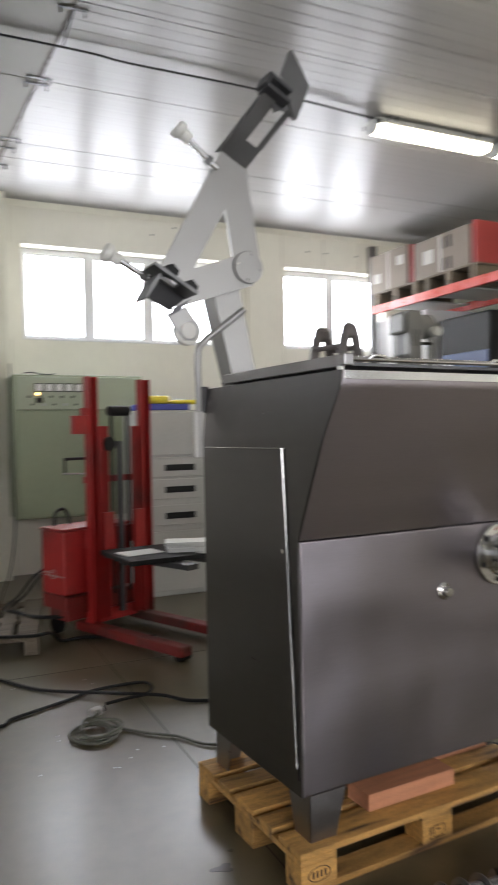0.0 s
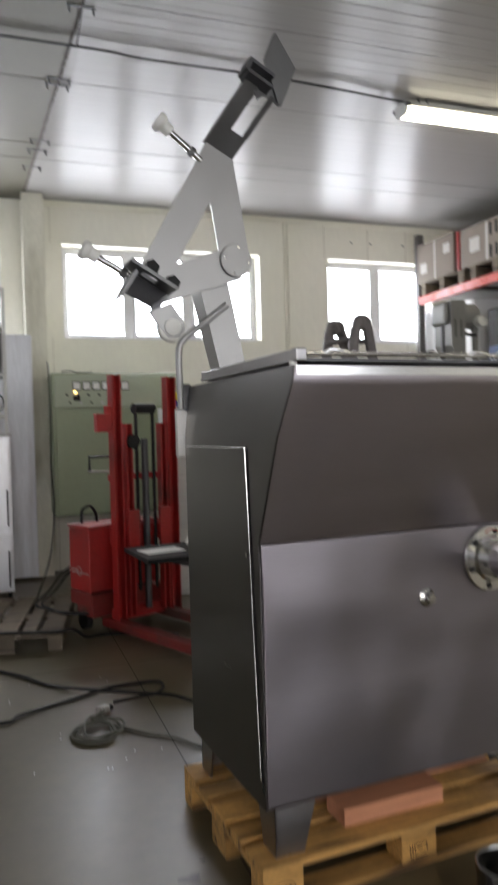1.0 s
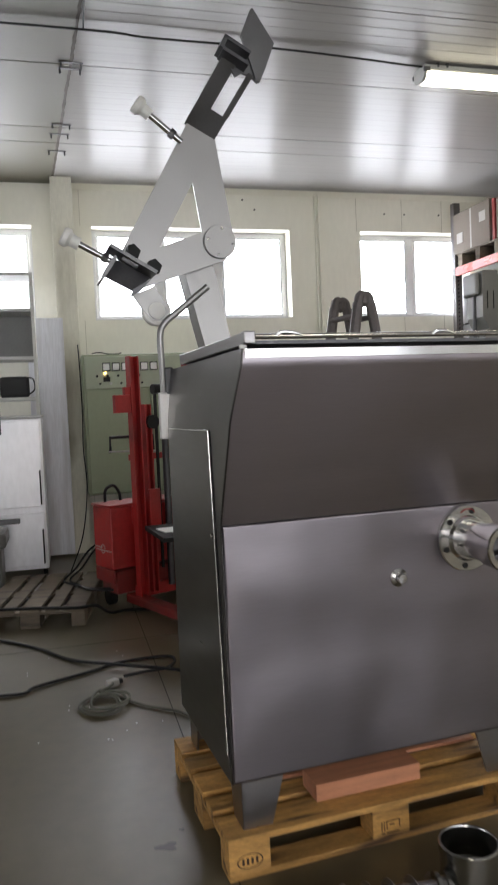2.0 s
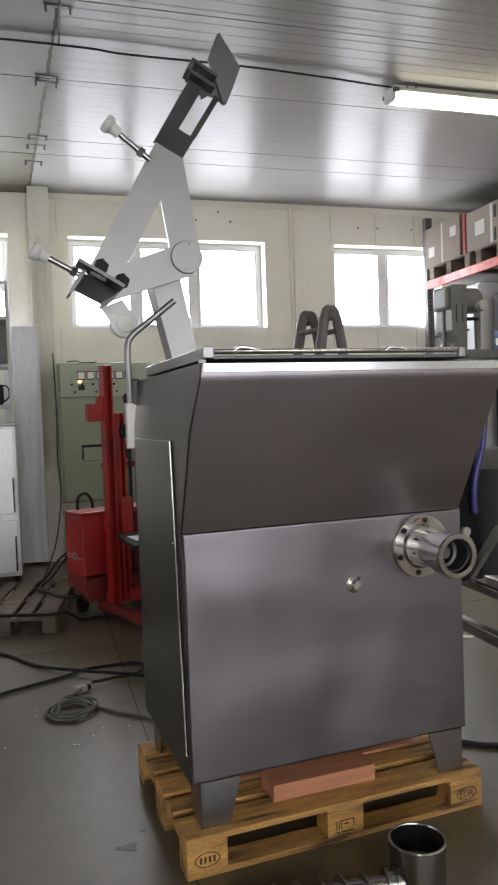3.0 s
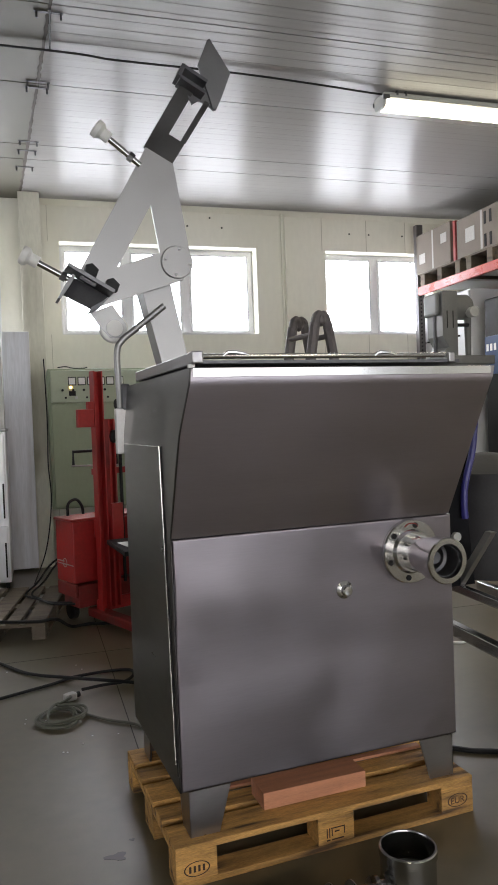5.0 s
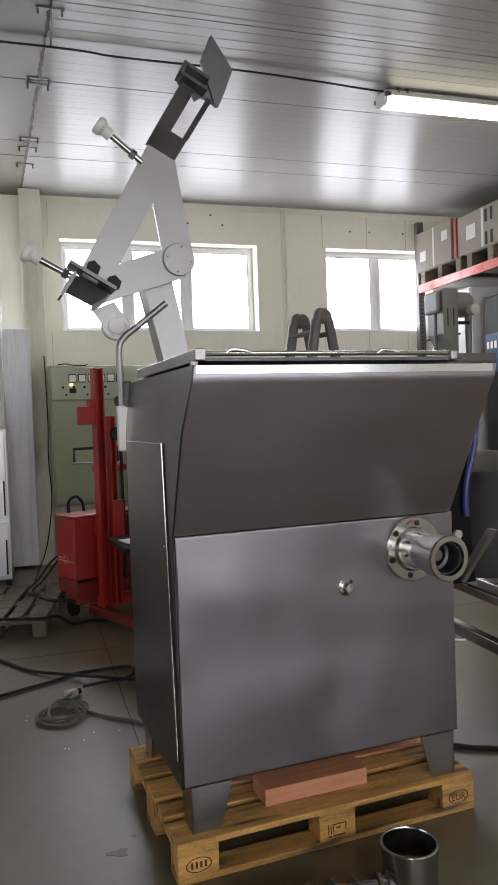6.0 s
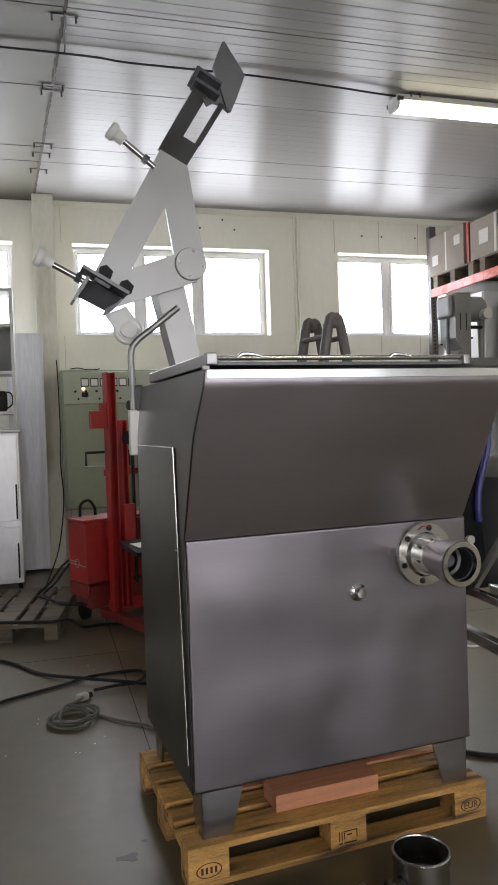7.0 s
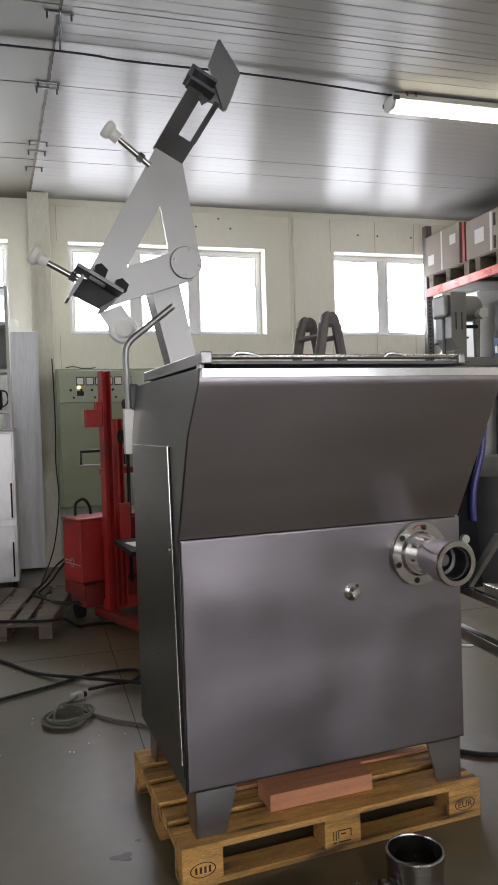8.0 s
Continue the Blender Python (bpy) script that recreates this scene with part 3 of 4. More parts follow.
    # Lifting arm: two parallel plates on a leaning post.
    arm = [(0.211, 2.802), (0.333, 2.74), (0.398, 2.33), (0.36, 2.215), (-0.015, 2.09), (-0.12, 2.21), (0.223, 2.547), (0.256, 2.335), (0.062, 2.263)]
    rings = [(0, 1, 6), (1, 2, 7, 6), (2, 3, 7), (3, 4, 8, 7), (4, 5, 8), (5, 0, 6, 8)]
    lift = part("lift_arm", slab(B(), arm, 0.885, 0.9, "y", rings), STEEL_MATT, g, "matt steel lifting arm with a triangular opening")
    hub = part("pivot_disc", lathe(B(), [(0.0, 0.0), (0.074, 0.0), (0.074, 0.012), (0.071, 0.015), (0.0, 0.015)], Matrix.Translation((0.332, 0.886, 2.293)) @ Matrix.Rotation(radians(90), 4, "X"), 40), STEEL_MATT, lift, "round bolted pivot cover", True)
    for k in range(4):
        a = radians(80 + 90 * k)
        part("screw", rod(B(), (0.332 + 0.058 * math.cos(a), 0.867, 2.293 + 0.058 * math.sin(a)), (0.332 + 0.058 * math.cos(a), 0.872, 2.293 + 0.058 * math.sin(a)), 0.006, None, 10), STEEL_BRIGHT, hub)
    part("pivot_shaft", rod(B(), (0.325, 0.9, 2.28), (0.325, 1.0, 2.28), 0.06), STEEL_GREY, lift, "", True)
    post = B()
    slab(post, [(0.175, 2.25), (0.302, 2.25), (0.516, 1.2), (0.426, 1.2)], 0.93, 0.945)
    slab(post, [(0.16, 2.25), (0.1748, 2.25), (0.4258, 1.2), (0.411, 1.2)], 0.93, 1.05)
    part("post", post, STEEL_MATT, g, "leaning post of the lifting arm")
    part("lift_column", flat(0.34, 0.64, 0.765, 1.06, 0.31, 1.3, bevel=0.01), STEEL_SIDE, g)
    # Forked head at the top of the arm.
    head = B()
    base_l, base_r = Vector((0.209, 0.886, 2.8)), Vector((0.331, 0.886, 2.738))
    up = Vector((0.118, -0.205, 0.2))
    across, thick = base_r - base_l, Vector((0.004, 0.012, 0.004))

    def quad(u0, u1, v0, v1, off=Vector(), deep=thick):
        lo = [base_l + across * u + up * v + off for u, v in ((u0, v0), (u1, v0), (u1, v1), (u0, v1))]
        a, b = [head.verts.new(q) for q in lo], [head.verts.new(q + deep) for q in lo]
        head.faces.new(a), head.faces.new(b[::-1])
        for i in range(4):
            head.faces.new((a[i], b[i], b[(i + 1) % 4], a[(i + 1) % 4]))

    quad(0, 1, 0, 0.34), quad(0, 0.42, 0.34, 1), quad(0.84, 1.02, 0.34, 1.0)
    quad(-0.05, 0.0, -0.02, 0.98, Vector(), Vector((0.01, 0.06, 0.02)))
    slab(head, [(0.335, 3.012), (0.375, 2.928), (0.405, 2.948), (0.44, 2.938), (0.472, 2.914), (0.5, 2.973), (0.439, 3.03)], 0.6945, 0.703)
    bmesh.ops.recalc_face_normals(head, faces=head.faces[:])
    # Darker than the arm: shade on the downward face is put into the grey.
    part("fork_head", head, STEEL_GREY, lift, "forked steel head, greyed for the shade on its face")
    part("stop_plate", slab(B(), [(0.46, 3.214), (0.55, 3.08), (0.507, 2.973), (0.478, 2.912), (0.464, 2.918), (0.438, 3.0), (0.404, 3.097), (0.45, 3.207)], 0.68, 0.694), STEEL_GREY, lift, "grey steel stop plate")
    clamp = slab(B(), [(0.296, 3.02), (0.32, 3.068), (0.335, 3.06), (0.312, 3.012)], 0.63, 0.72)
    slab(clamp, [(0.325, 3.067), (0.43, 3.012), (0.424, 3.0), (0.32, 3.054)], 0.63, 0.72)
    slab(clamp, [(0.312, 3.02), (0.42, 2.965), (0.414, 2.953), (0.308, 3.006)], 0.63, 0.72)
    part("clamp", clamp, STEEL_DARK, lift)
    for (kx, kz), (ex, ez) in (((0.008, 2.842), (0.178, 2.712)), ((-0.32, 2.284), (-0.148, 2.194))):
        way = Vector((ex - kx, 0, ez - kz)).normalized()
        pin = part("pin", rod(B(), (kx, 0.87, kz), (ex, 0.87, ez), 0.0135), STEEL_BRIGHT, lift, "", True)
        m = Matrix.Translation(Vector((kx, 0.87, kz)) + 0.015 * way) @ way.to_track_quat("Z", "Y").to_matrix().to_4x4()
        part("knob", lathe(B(), [(0.0, -0.045), (0.034, -0.045), (0.04, -0.038), (0.04, -0.018), (0.026, -0.004), (0.026, 0.032), (0.0, 0.032)], m, 24), NYLON, pin, "white nylon knob", True)
        part("nut", lathe(B(), [(0.0, 0.135), (0.021, 0.135), (0.021, 0.16), (0.0, 0.16)], m, 6), STEEL_GREY, pin)
    # Channel bracket with its slotted plate.
    br = B()
    slab(br, [(-0.165, 2.247), (-0.105, 2.213), (-0.112, 2.2), (-0.171, 2.234)], 0.76, 0.884)
    slab(br, [(-0.041, 2.176), (0.024, 2.139), (0.018, 2.126), (-0.048, 2.163)], 0.76, 0.884)
    slab(br, [(-0.105, 2.213), (-0.041, 2.176), (-0.048, 2.163), (-0.112, 2.2)], 0.76, 0.79)
    slab(br, [(-0.105, 2.213), (-0.041, 2.176), (-0.048, 2.163), (-0.112, 2.2)], 0.85, 0.884)
    slab(br, [(-0.15, 2.2), (-0.175, 2.168), (-0.214, 2.098), (-0.204, 2.095), (-0.165, 2.15), (-0.14, 2.19)], 0.76, 0.884)
    part("bracket", br, STEEL_GREY, lift, "slotted steel channel bracket")
    # Dark sheet put in for the shade under the bracket's top plate.
    part("bracket_web", slab(B(), [(-0.145, 2.212), (0.012, 2.128), (-0.06, 2.07), (-0.178, 2.13)], 0.868, 0.883), COVER_SHADE, lift, "near-black sheet painted for the shade under the bracket plate")
    part("guide_lug", slab(B(), [(-0.094, 2.033), (-0.076, 2.067), (0.003, 2.112), (-0.048, 2.058)], 0.79, 0.8), STEEL_DARK, lift)
    for x, z in ((-0.062, 2.235), (0.026, 2.175)):
        part("clip", slab(B(), [(x - 0.03, z - 0.02), (x - 0.022, z + 0.02), (x + 0.005, z + 0.028), (x + 0.032, z + 0.0), (x + 0.02, z - 0.03)], 0.83, 0.87), BLACK, lift)
    part("link", slab(B(), [(-0.062, 2.06), (0.034, 2.1), (0.092, 2.015), (0.096, 1.985), (0.07, 1.952), (0.02, 1.95), (-0.012, 1.985)], 0.903, 0.915), STEEL_MATT, lift)
    part("roller", lathe(B(), [(0.0, 0.0), (0.058, 0.0), (0.063, 0.005), (0.063, 0.03), (0.058, 0.035), (0.036, 0.035), (0.036, 0.046), (0.0, 0.046)], Matrix.Translation((0.04, 0.94, 1.994)) @ Matrix.Rotation(radians(90), 4, "X"), 32), NYLON, lift, "white nylon guide roller", True)
    return g


grinder()

# Timber under and beside the feet.
single("timber", flat(0, 0.42, 0, 0.13, 0, 0.062, bevel=0.002), WOOD_NEW, "sawn reddish timber block lying on the pallet", "timber", SITE @ pose(0.36, 0.1, 0.144, 0, 0, -0.5))
single("timber", flat(0, 0.9, 0, 0.05, 0, 0.05, bevel=0.002), WOOD_NEW, "long reddish timber batten under the machine", "timber", SITE @ pose(0.3, 0.44, 0.144, 0, 0, 1))
single("batten", flat(0, 0.95, 0, 0.03, 0, 0.012, bevel=0.001), WOOD_NEW, "thin timber batten lying across the pallet", "batten", SITE @ pose(0.2, 0.3, 0.144, 0, 0, -1))


# ---- ceiling fittings ----
def ceiling_lamp(x, y):
    l = thing("ceiling_lamp", "long sealed fluorescent ceiling lamp, switched on", "ceiling lamp", pose(x, y, 0), "ceiling lamps")
    part("housing", flat(0, 1.28, -0.095, 0.095, 4.142, 4.19, bevel=0.014), LIGHT_GREY, l)
    part("diffuser", slab(B(), [(-0.078, 4.141), (0.078, 4.141), (0.07, 4.1), (0.045, 4.08), (-0.045, 4.08), (-0.07, 4.1)], 0.03, 1.25, "x"), LAMP, l, "glowing warm white diffuser")
    for u in (0.002, 1.252):
        part("end_cap", slab(B(), [(-0.088, 4.152), (0.088, 4.152), (0.074, 4.096), (0.047, 4.075), (-0.047, 4.075), (-0.074, 4.096)], u, u + 0.026, "x"), LIGHT_GREY, l)
    for u in (0.12, 0.2, 1.1):
        part("hanger", flat(u - 0.008, u + 0.008, -0.1, -0.07, 4.165, 4.2), STEEL_DARK, l)
    for v in (-0.092, 0.092):
        part("clip", flat(-0.004, 0.05, v - 0.01, v + 0.01, 4.13, 4.165, bevel=0.004), STEEL_DARK, l)
    return l


def hung_lamp(x, y):
    """A bare tube under a narrow rail, hung below the ceiling, which it lights."""
    l = thing("hanging_lamp", "bare fluorescent tube lamp hung below the ceiling, switched on", "ceiling lamp", pose(x, y, 0))
    part("rail", flat(0, 1.5, -0.02, 0.02, 3.98, 4.0, bevel=0.004), LIGHT_GREY, l)
    part("tube", rod(B(), (0.03, 0, 3.94), (1.47, 0, 3.94), 0.03), LAMP, l, "glowing warm white tube", True)
    for u in (0.01, 1.47):
        part("holder", flat(u, u + 0.02, -0.016, 0.016, 3.9, 3.98, bevel=0.003), NYLON, l)
    for u in (0.3, 1.2):
        part("hanger", rod(B(), (u, 0, 4.0), (u, 0, 4.2), 0.004, None, 8), STEEL_DARK, l)
    return l


# Lamps after the first are unseen; the pair at y=-4.6 adds fill light.
for x, y in ((2.45, 3.07), (3.82, 3.07), (-1.8, -4.6), (2.37, -4.6)):
    ceiling_lamp(x, y)
# Out of view; its place and hanging form are assumed from a ceiling glow.
hung_lamp(2.0, 0.95)

single("ceiling_cable", tube(B(), curve_points([(-5.9, 2.95, 4.18), (-2, 2.9, 4.175), (-0.15, 2.875, 4.17), (0.3, 2.89, 4.16), (1.2, 2.92, 4.175), (1.9, 2.95, 4.168), (2.45, 3.01, 4.175), (3.6, 3.05, 4.18), (6.1, 3.1, 4.18)], 8), 0.008, 8), BLACK, "black cable clipped along the ceiling", "cable", smooth=True)
single("ceiling_cable", tube(B(), curve_points([(-0.17, 2.4, 4.192), (-0.165, 2.6, 4.19), (-0.16, 2.87, 4.178)], 6), 0.006, 8), BLACK, "short black cable crossing the ceiling joint", "cable", smooth=True)
for y in (2.45, 3.42, 3.52, 4.62, 4.85, 5.3):
    c = thing("joint_clamp", "small steel clamp bolted across the ceiling joint", "clamp", pose(-0.19 - 0.06 * (y - 2.68), y, TOP), "ceiling joint clamps")
    part("plate", flat(-0.09, 0.09, -0.012, 0.012, -0.006, -0.003), STEEL_DARK, c)
    for u in (-0.075, 0.075):
        part("bolt", rod(B(), (u, 0, -0.045), (u, 0, -0.003), 0.007, None, 8), STEEL_DARK, c)

# ---- north wall fittings ----
single("pilaster", flat(-0.43, -0.2, Y1 - 0.28, Y1 - 0.002, 0, TOP - 0.003, bevel=0.004), GRIMY, "narrow grimy cream pilaster running to the ceiling", "pilaster", kind="structure")
single("wall_cladding", flat(-0.76, -0.375, Y1 - 0.42, Y1 - 0.002, 0.03, 2.63, bevel=0.006), STREAKED, "pale bluish streaked sheet metal cladding below the window", "cladding", kind="structure")
for x in (2.74, 2.785):
    single("conduit", rod(B(), (x, Y1 - 0.025, 0.4), (x, Y1 - 0.025, TOP), 0.011, None, 10), WALL, "thin cream conduit running up the wall", "conduit", group="wall conduits", smooth=True)
for x, z in ((3.69, 3.955), (3.97, 3.955), (4.46, 3.955), (1.82, 4.08), (1.97, 3.965), (1.535, 3.97)):
    single("wall_plug", rod(B(), (x, Y1 - 0.004, z), (x, Y1 + 0.001, z), 0.012, None, 10), SEAM, "small dark plug in the wall panel", "plug", group="wall plugs")
for x in (-3.4, -0.12, 3.3, 3.93, 4.5, 5.4):
    for a, b in ((0.0, W_Z0), (W_Z1, TOP)):
        single("wall_joint", flat(x - 0.003, x + 0.003, Y1 - 0.0035, Y1 + 0.001, a, b), JOINT, "thin dull joint between wall panels", "joint", kind="structure")
single("cornice", slab(B(), [(Y1 - 0.06, TOP - 0.002), (Y1 - 0.002, TOP - 0.002), (Y1 - 0.002, TOP - 0.06)], -0.199, X1, "x"), WALL, "cream cove strip between wall and ceiling", "trim", kind="structure")


# ---- switch cabinet ----
def switch_cabinet():
    c = thing("switch_cabinet", "grey-green enamelled switch cabinet with meters on the wall", "cabinet", pose(-0.21, 5.55, 0.7))
    part("body", flat(0, 1.35, 0.03, 0.8, 0, 1.49, bevel=0.008), GREEN, c)
    part("lower_door", flat(0.03, 0.7, 0.0, 0.03, 0.02, 1.115, bevel=0.006), GREEN, c)
    part("lower_door", flat(0.71, 1.33, 0.0, 0.03, 0.02, 1.115, bevel=0.006), GREEN, c)
    panel = part("meter_panel", flat(0.03, 1.33, 0.0, 0.03, 1.13, 1.47, bevel=0.006), GREEN_LIGHT, c)
    for k in range(6):
        x = 0.21 + 0.1 * k
        part("meter", flat(x, x + 0.082, -0.012, 0.0, 1.31, 1.4, bevel=0.004), BLACK, panel)
        part("dial", flat(x + 0.008, x + 0.074, -0.014, -0.011, 1.32, 1.39), PAPER, panel)
    for k in range(5):
        x = 0.15 + 0.11 * k
        part("switch", rod(B(), (x, -0.02, 1.26), (x, 0.0, 1.26), 0.013, None, 12), BLACK, panel)
        part("knob", rod(B(), (x + 0.03, -0.022, 1.18), (x + 0.03, 0.0, 1.18), 0.016 if k % 2 else 0.011, None, 14), (BLACK, LIGHT_GREY)[k % 2], panel)
    part("selector", flat(0.215, 0.285, -0.014, 0.0, 1.2, 1.25, bevel=0.004), BLACK, panel, "black selector switch plate")
    part("pilot_light", rod(B(), (0.235, -0.015, 1.29), (0.235, 0.0, 1.29), 0.015, None, 14), PILOT, panel, "lit amber pilot light")
    return c


switch_cabinet()
single("cable", tube(B(), curve_points([(-0.24, 5.6, 2.3), (-0.235, 5.56, 2.1), (-0.23, 5.56, 1.6), (-0.24, 5.55, 1.2), (-0.225, 5.5, 0.8), (-0.3, 5.2, 0.35), (-0.45, 4.9, 0.02)], 6), 0.0065, 8), BLACK, "black cable hanging beside the switch cabinet", "cable", smooth=True)


# ---- stacker ----
def stacker():
    s = thing("pallet_stacker", "red hand pallet stacker with a battery box", "stacker", pose(0.06, 3.42, 0, 0, 0, 24))
    def channel(x, y, z0, z1, w=0.09, d=0.07):
        bm = B()
        box(bm, x, x + w, y + d - 0.012, y + d, z0, z1), box(bm, x, x + 0.012, y, y + d - 0.012, z0, z1), box(bm, x + w - 0.012, x + w, y, y + d - 0.012, z0, z1)
        return bm
    part("mast", channel(0.03, 0, 0.03, 2.0, 0.08), RED, s)
    part("mast", channel(0.55, 0, 0.03, 2.0), RED, s)
    part("inner_mast", channel(0.14, -0.005, 0.12, 1.62, 0.06, 0.06), RED, s)
    part("inner_mast", channel(0.47, -0.005, 0.12, 1.62, 0.06, 0.06), RED, s)
    for z, h in ((1.18, 0.05), (0.68, 0.14), (0.08, 0.1)):
        part("crossbar", flat(0.03, 0.64, 0.072, 0.1, z, z + h, bevel=0.004), RED, s)
    part("lift_cylinder", rod(B(), (0.335, 0.03, 0.15), (0.335, 0.03, 1.5), 0.028), STEEL_DARK, s, "", True)
    for x in (0.25, 0.41):
        part("chain", flat(x, x + 0.018, 0.02, 0.04, 0.3, 1.72), BLACK, s)
    part("pulley", rod(B(), (0.24, 0.03, 1.74), (0.43, 0.03, 1.74), 0.04), BLACK, s, "", True)
    part("hose_reel", rod(B(), (0.2, -0.03, 1.48), (0.2, 0.01, 1.48), 0.055), BLACK, s, "", True)
    part("bracket", flat(-0.11, 0.03, 0.01, 0.05, 1.56, 1.7, bevel=0.005), RED, s)
    part("bracket_stub", flat(-0.02, 0.03, 0.01, 0.05, 1.7, 1.76, bevel=0.004), RED, s)
    part("handle", tube(B(), [(-0.09, 0.16, 1.25), (-0.09, 0.16, 1.37), (0.3, 0.16, 1.37), (0.3, 0.16, 1.25)], 0.012, 8), BLACK, s)
    part("handle_bar", tube(B(), [(-0.11, 0.15, 1.26), (0.32, 0.15, 1.24)], 0.007, 8), STEEL_MATT, s)
    bx = part("battery_box", flat(-0.15, 0.5, 0.11, 0.41, 0.33, 0.82, bevel=0.012), RED, s, "red sheet metal battery box")
    part("box_lid", flat(-0.16, 0.51, 0.105, 0.42, 0.822, 0.842, bevel=0.006), RED, bx)
    for k, (u, w) in enumerate(((0.12, 0.12), (0.27, 0.12), (0.13, 0.25))):
        part("stripe", flat(-0.1515, -0.1495, u, u + w, 0.47 + 0.022 * (k % 2) , 0.478 + 0.022 * (k % 2)), LIGHT_GREY, bx)
    part("emblem", lathe(B(), [(0.03, 0.0), (0.036, 0.0), (0.036, 0.002), (0.03, 0.002), (0.03, 0.0)], Matrix.Translation((-0.1495, 0.26, 0.485)) @ Matrix.Rotation(radians(-90), 4, "Y"), 24), LIGHT_GREY, bx)
    part("chassis", flat(-0.1, 0.6, 0.15, 0.4, 0.12, 0.3, bevel=0.01), RED_DIRTY, s, "dust-caked red chassis")
    part("skirt", flat(-0.148, -0.13, 0.1, 0.41, 0.22, 0.325, bevel=0.004), RED_DIRTY, s)
    for x in (0.0, 0.52):
        leg = part("outrigger", flat(x, x + 0.1, -1.0, 0.2, 0.035, 0.105, bevel=0.01), RED_DIRTY, s)
        part("roller", rod(B(), (x + 0.015, -0.95, 0.042), (x + 0.105, -0.95, 0.042), 0.042), BLACK, leg, "", True)
    for x in (0.13, 0.43):
        part("fork", flat(x, x + 0.1, -0.95, 0.0, 0.6, 0.64, bevel=0.004), STEEL_DARK, s)
        part("fork_heel", flat(x, x + 0.1, -0.03, 0.0, 0.6, 0.95, bevel=0.004), RED, s)
    for x in (-0.08, 0.5):
        part("wheel", rod(B(), (x, 0.35, 0.07), (x + 0.05, 0.35, 0.07), 0.07), BLACK, s, "", True)
    part("cable_loop", tube(B(), curve_points([(-0.06, 0.36, 0.84), (-0.05, 0.36, 0.94), (0.02, 0.36, 0.97), (0.07, 0.36, 0.91), (0.08, 0.36, 0.84)], 6), 0.012, 8), BLACK, s, "black battery cable loop")
    return s


stacker()
single("tray_board", flat(0, 0.95, -0.62, 0, 0, 0.035, bevel=0.004), BLACK, "dark board carried on the stacker forks", "board", pose(0.13, 3.36, 0.642, 0, 0, 6))
for x, y, r in ((0.36, 3.08, 12), (0.9, 2.86, 35)):
    single("paper_sheet", flat(-0.15, 0.15, -0.105, 0.105, 0, 0.004), PAPER, "white paper sheet lying on the dark board", "paper", pose(x, y, 0.678, 0, 0, r))
for dx, dy, z, h in ((0.0, 0.0, 0.678, 0.03), (0.015, 0.01, 0.709, 0.019), (-0.015, -0.01, 0.729, 0.024)):
    single("paper_pad", flat(-0.165, 0.165, -0.11, 0.11, 0, h, bevel=0.002), PAPER, "thick white paper pad lying on the dark board", "paper", pose(0.72 + dx, 3.02 + dy, z, 0, 0, -15 + 300 * dx), "paper pads on the board")


# ---- fridge and shelf ----
def fridge():
    f = thing("steel_fridge", "low stainless steel two-door fridge", "fridge", pose(-1.26, 5.1, 0))
    part("body", flat(0, 0.62, 0.03, 0.65, 0.06, 1.55, bevel=0.008), FRIDGE, f)
    part("worktop", flat(-0.01, 0.63, 0.0, 0.66, 1.552, 1.58, bevel=0.004), STEEL_MATT, f)
    for a, b in ((0.1, 0.62), (0.68, 1.53)):
        door = part("door", flat(0.01, 0.6, 0.0, 0.028, a, b, bevel=0.006), FRIDGE, f)
        part("handle", flat(0.572, 0.587, -0.03, 0.0, max(a, b - 0.85) + 0.02, max(a, b - 0.85) + 0.36, bevel=0.004), BLACK, door)
    for x in (0.04, 0.58):
        for y in (0.08, 0.6):
            part("foot", rod(B(), (x, y, 0), (x, y, 0.06), 0.02), BLACK, f)
    return f


fridge()


def wall_shelf():
    w = thing("shelf_unit", "steel shelf unit standing on the fridge", "shelf", pose(-1.25, 5.2, 1.58))
    for x in (0.0, 0.57):
        part("upright", flat(x, x + 0.03, 0.0, 0.4, 0, 1.4), LIGHT_GREY, w)
    for z in (0.15, 0.55, 1.02, 1.37):
        part("shelf", flat(0.031, 0.569, 0.0, 0.4, z, z + 0.03), LIGHT_GREY, w)
    part("back", flat(0.031, 0.569, 0.38, 0.4, 0.581, 1.019), GREY, w)
    return w


wall_shelf()
radio = thing("radio", "black portable radio on the shelf", "radio", pose(-1.02, 5.28, 1.76))
part("case", flat(0, 0.28, 0, 0.14, 0, 0.21, bevel=0.03), BLACK, radio)
part("handle", tube(B(), curve_points([(0.26, 0.05, 0.02), (0.33, 0.05, 0.08), (0.32, 0.05, 0.18), (0.25, 0.05, 0.2)], 6), 0.008, 8), BLACK, radio)
board = thing("display_board", "white notice board with a black frame", "board", pose(-2.2, 4.2, 0, 0, 0, 0))
part("panel", flat(0.02, 1.23, 0, 0.02, 1.45, 2.8), PAPER, board)
bm = B()
for b in ((0, 1.25, -0.01, 0.03, 1.42, 1.449), (0, 1.25, -0.01, 0.03, 2.801, 2.83), (0, 0.019, -0.01, 0.03, 1.449, 2.801), (1.231, 1.25, -0.01, 0.03, 1.449, 2.801)):
    box(bm, *b)
part("frame", bm, BLACK, board)
for x in (0.06, 0.5):
    part("leg", rod(B(), (x, 0.01, 0), (x, 0.01, 1.42), 0.015), STEEL_DARK, board)
pump = thing("bench_vise", "dark grey cast iron block with a short arm", "vise", pose(-1.5, 4.42, 0))
part("stand", flat(0.05, 0.47, 0.05, 0.4, 0, 0.4, bevel=0.03), GREY, pump)
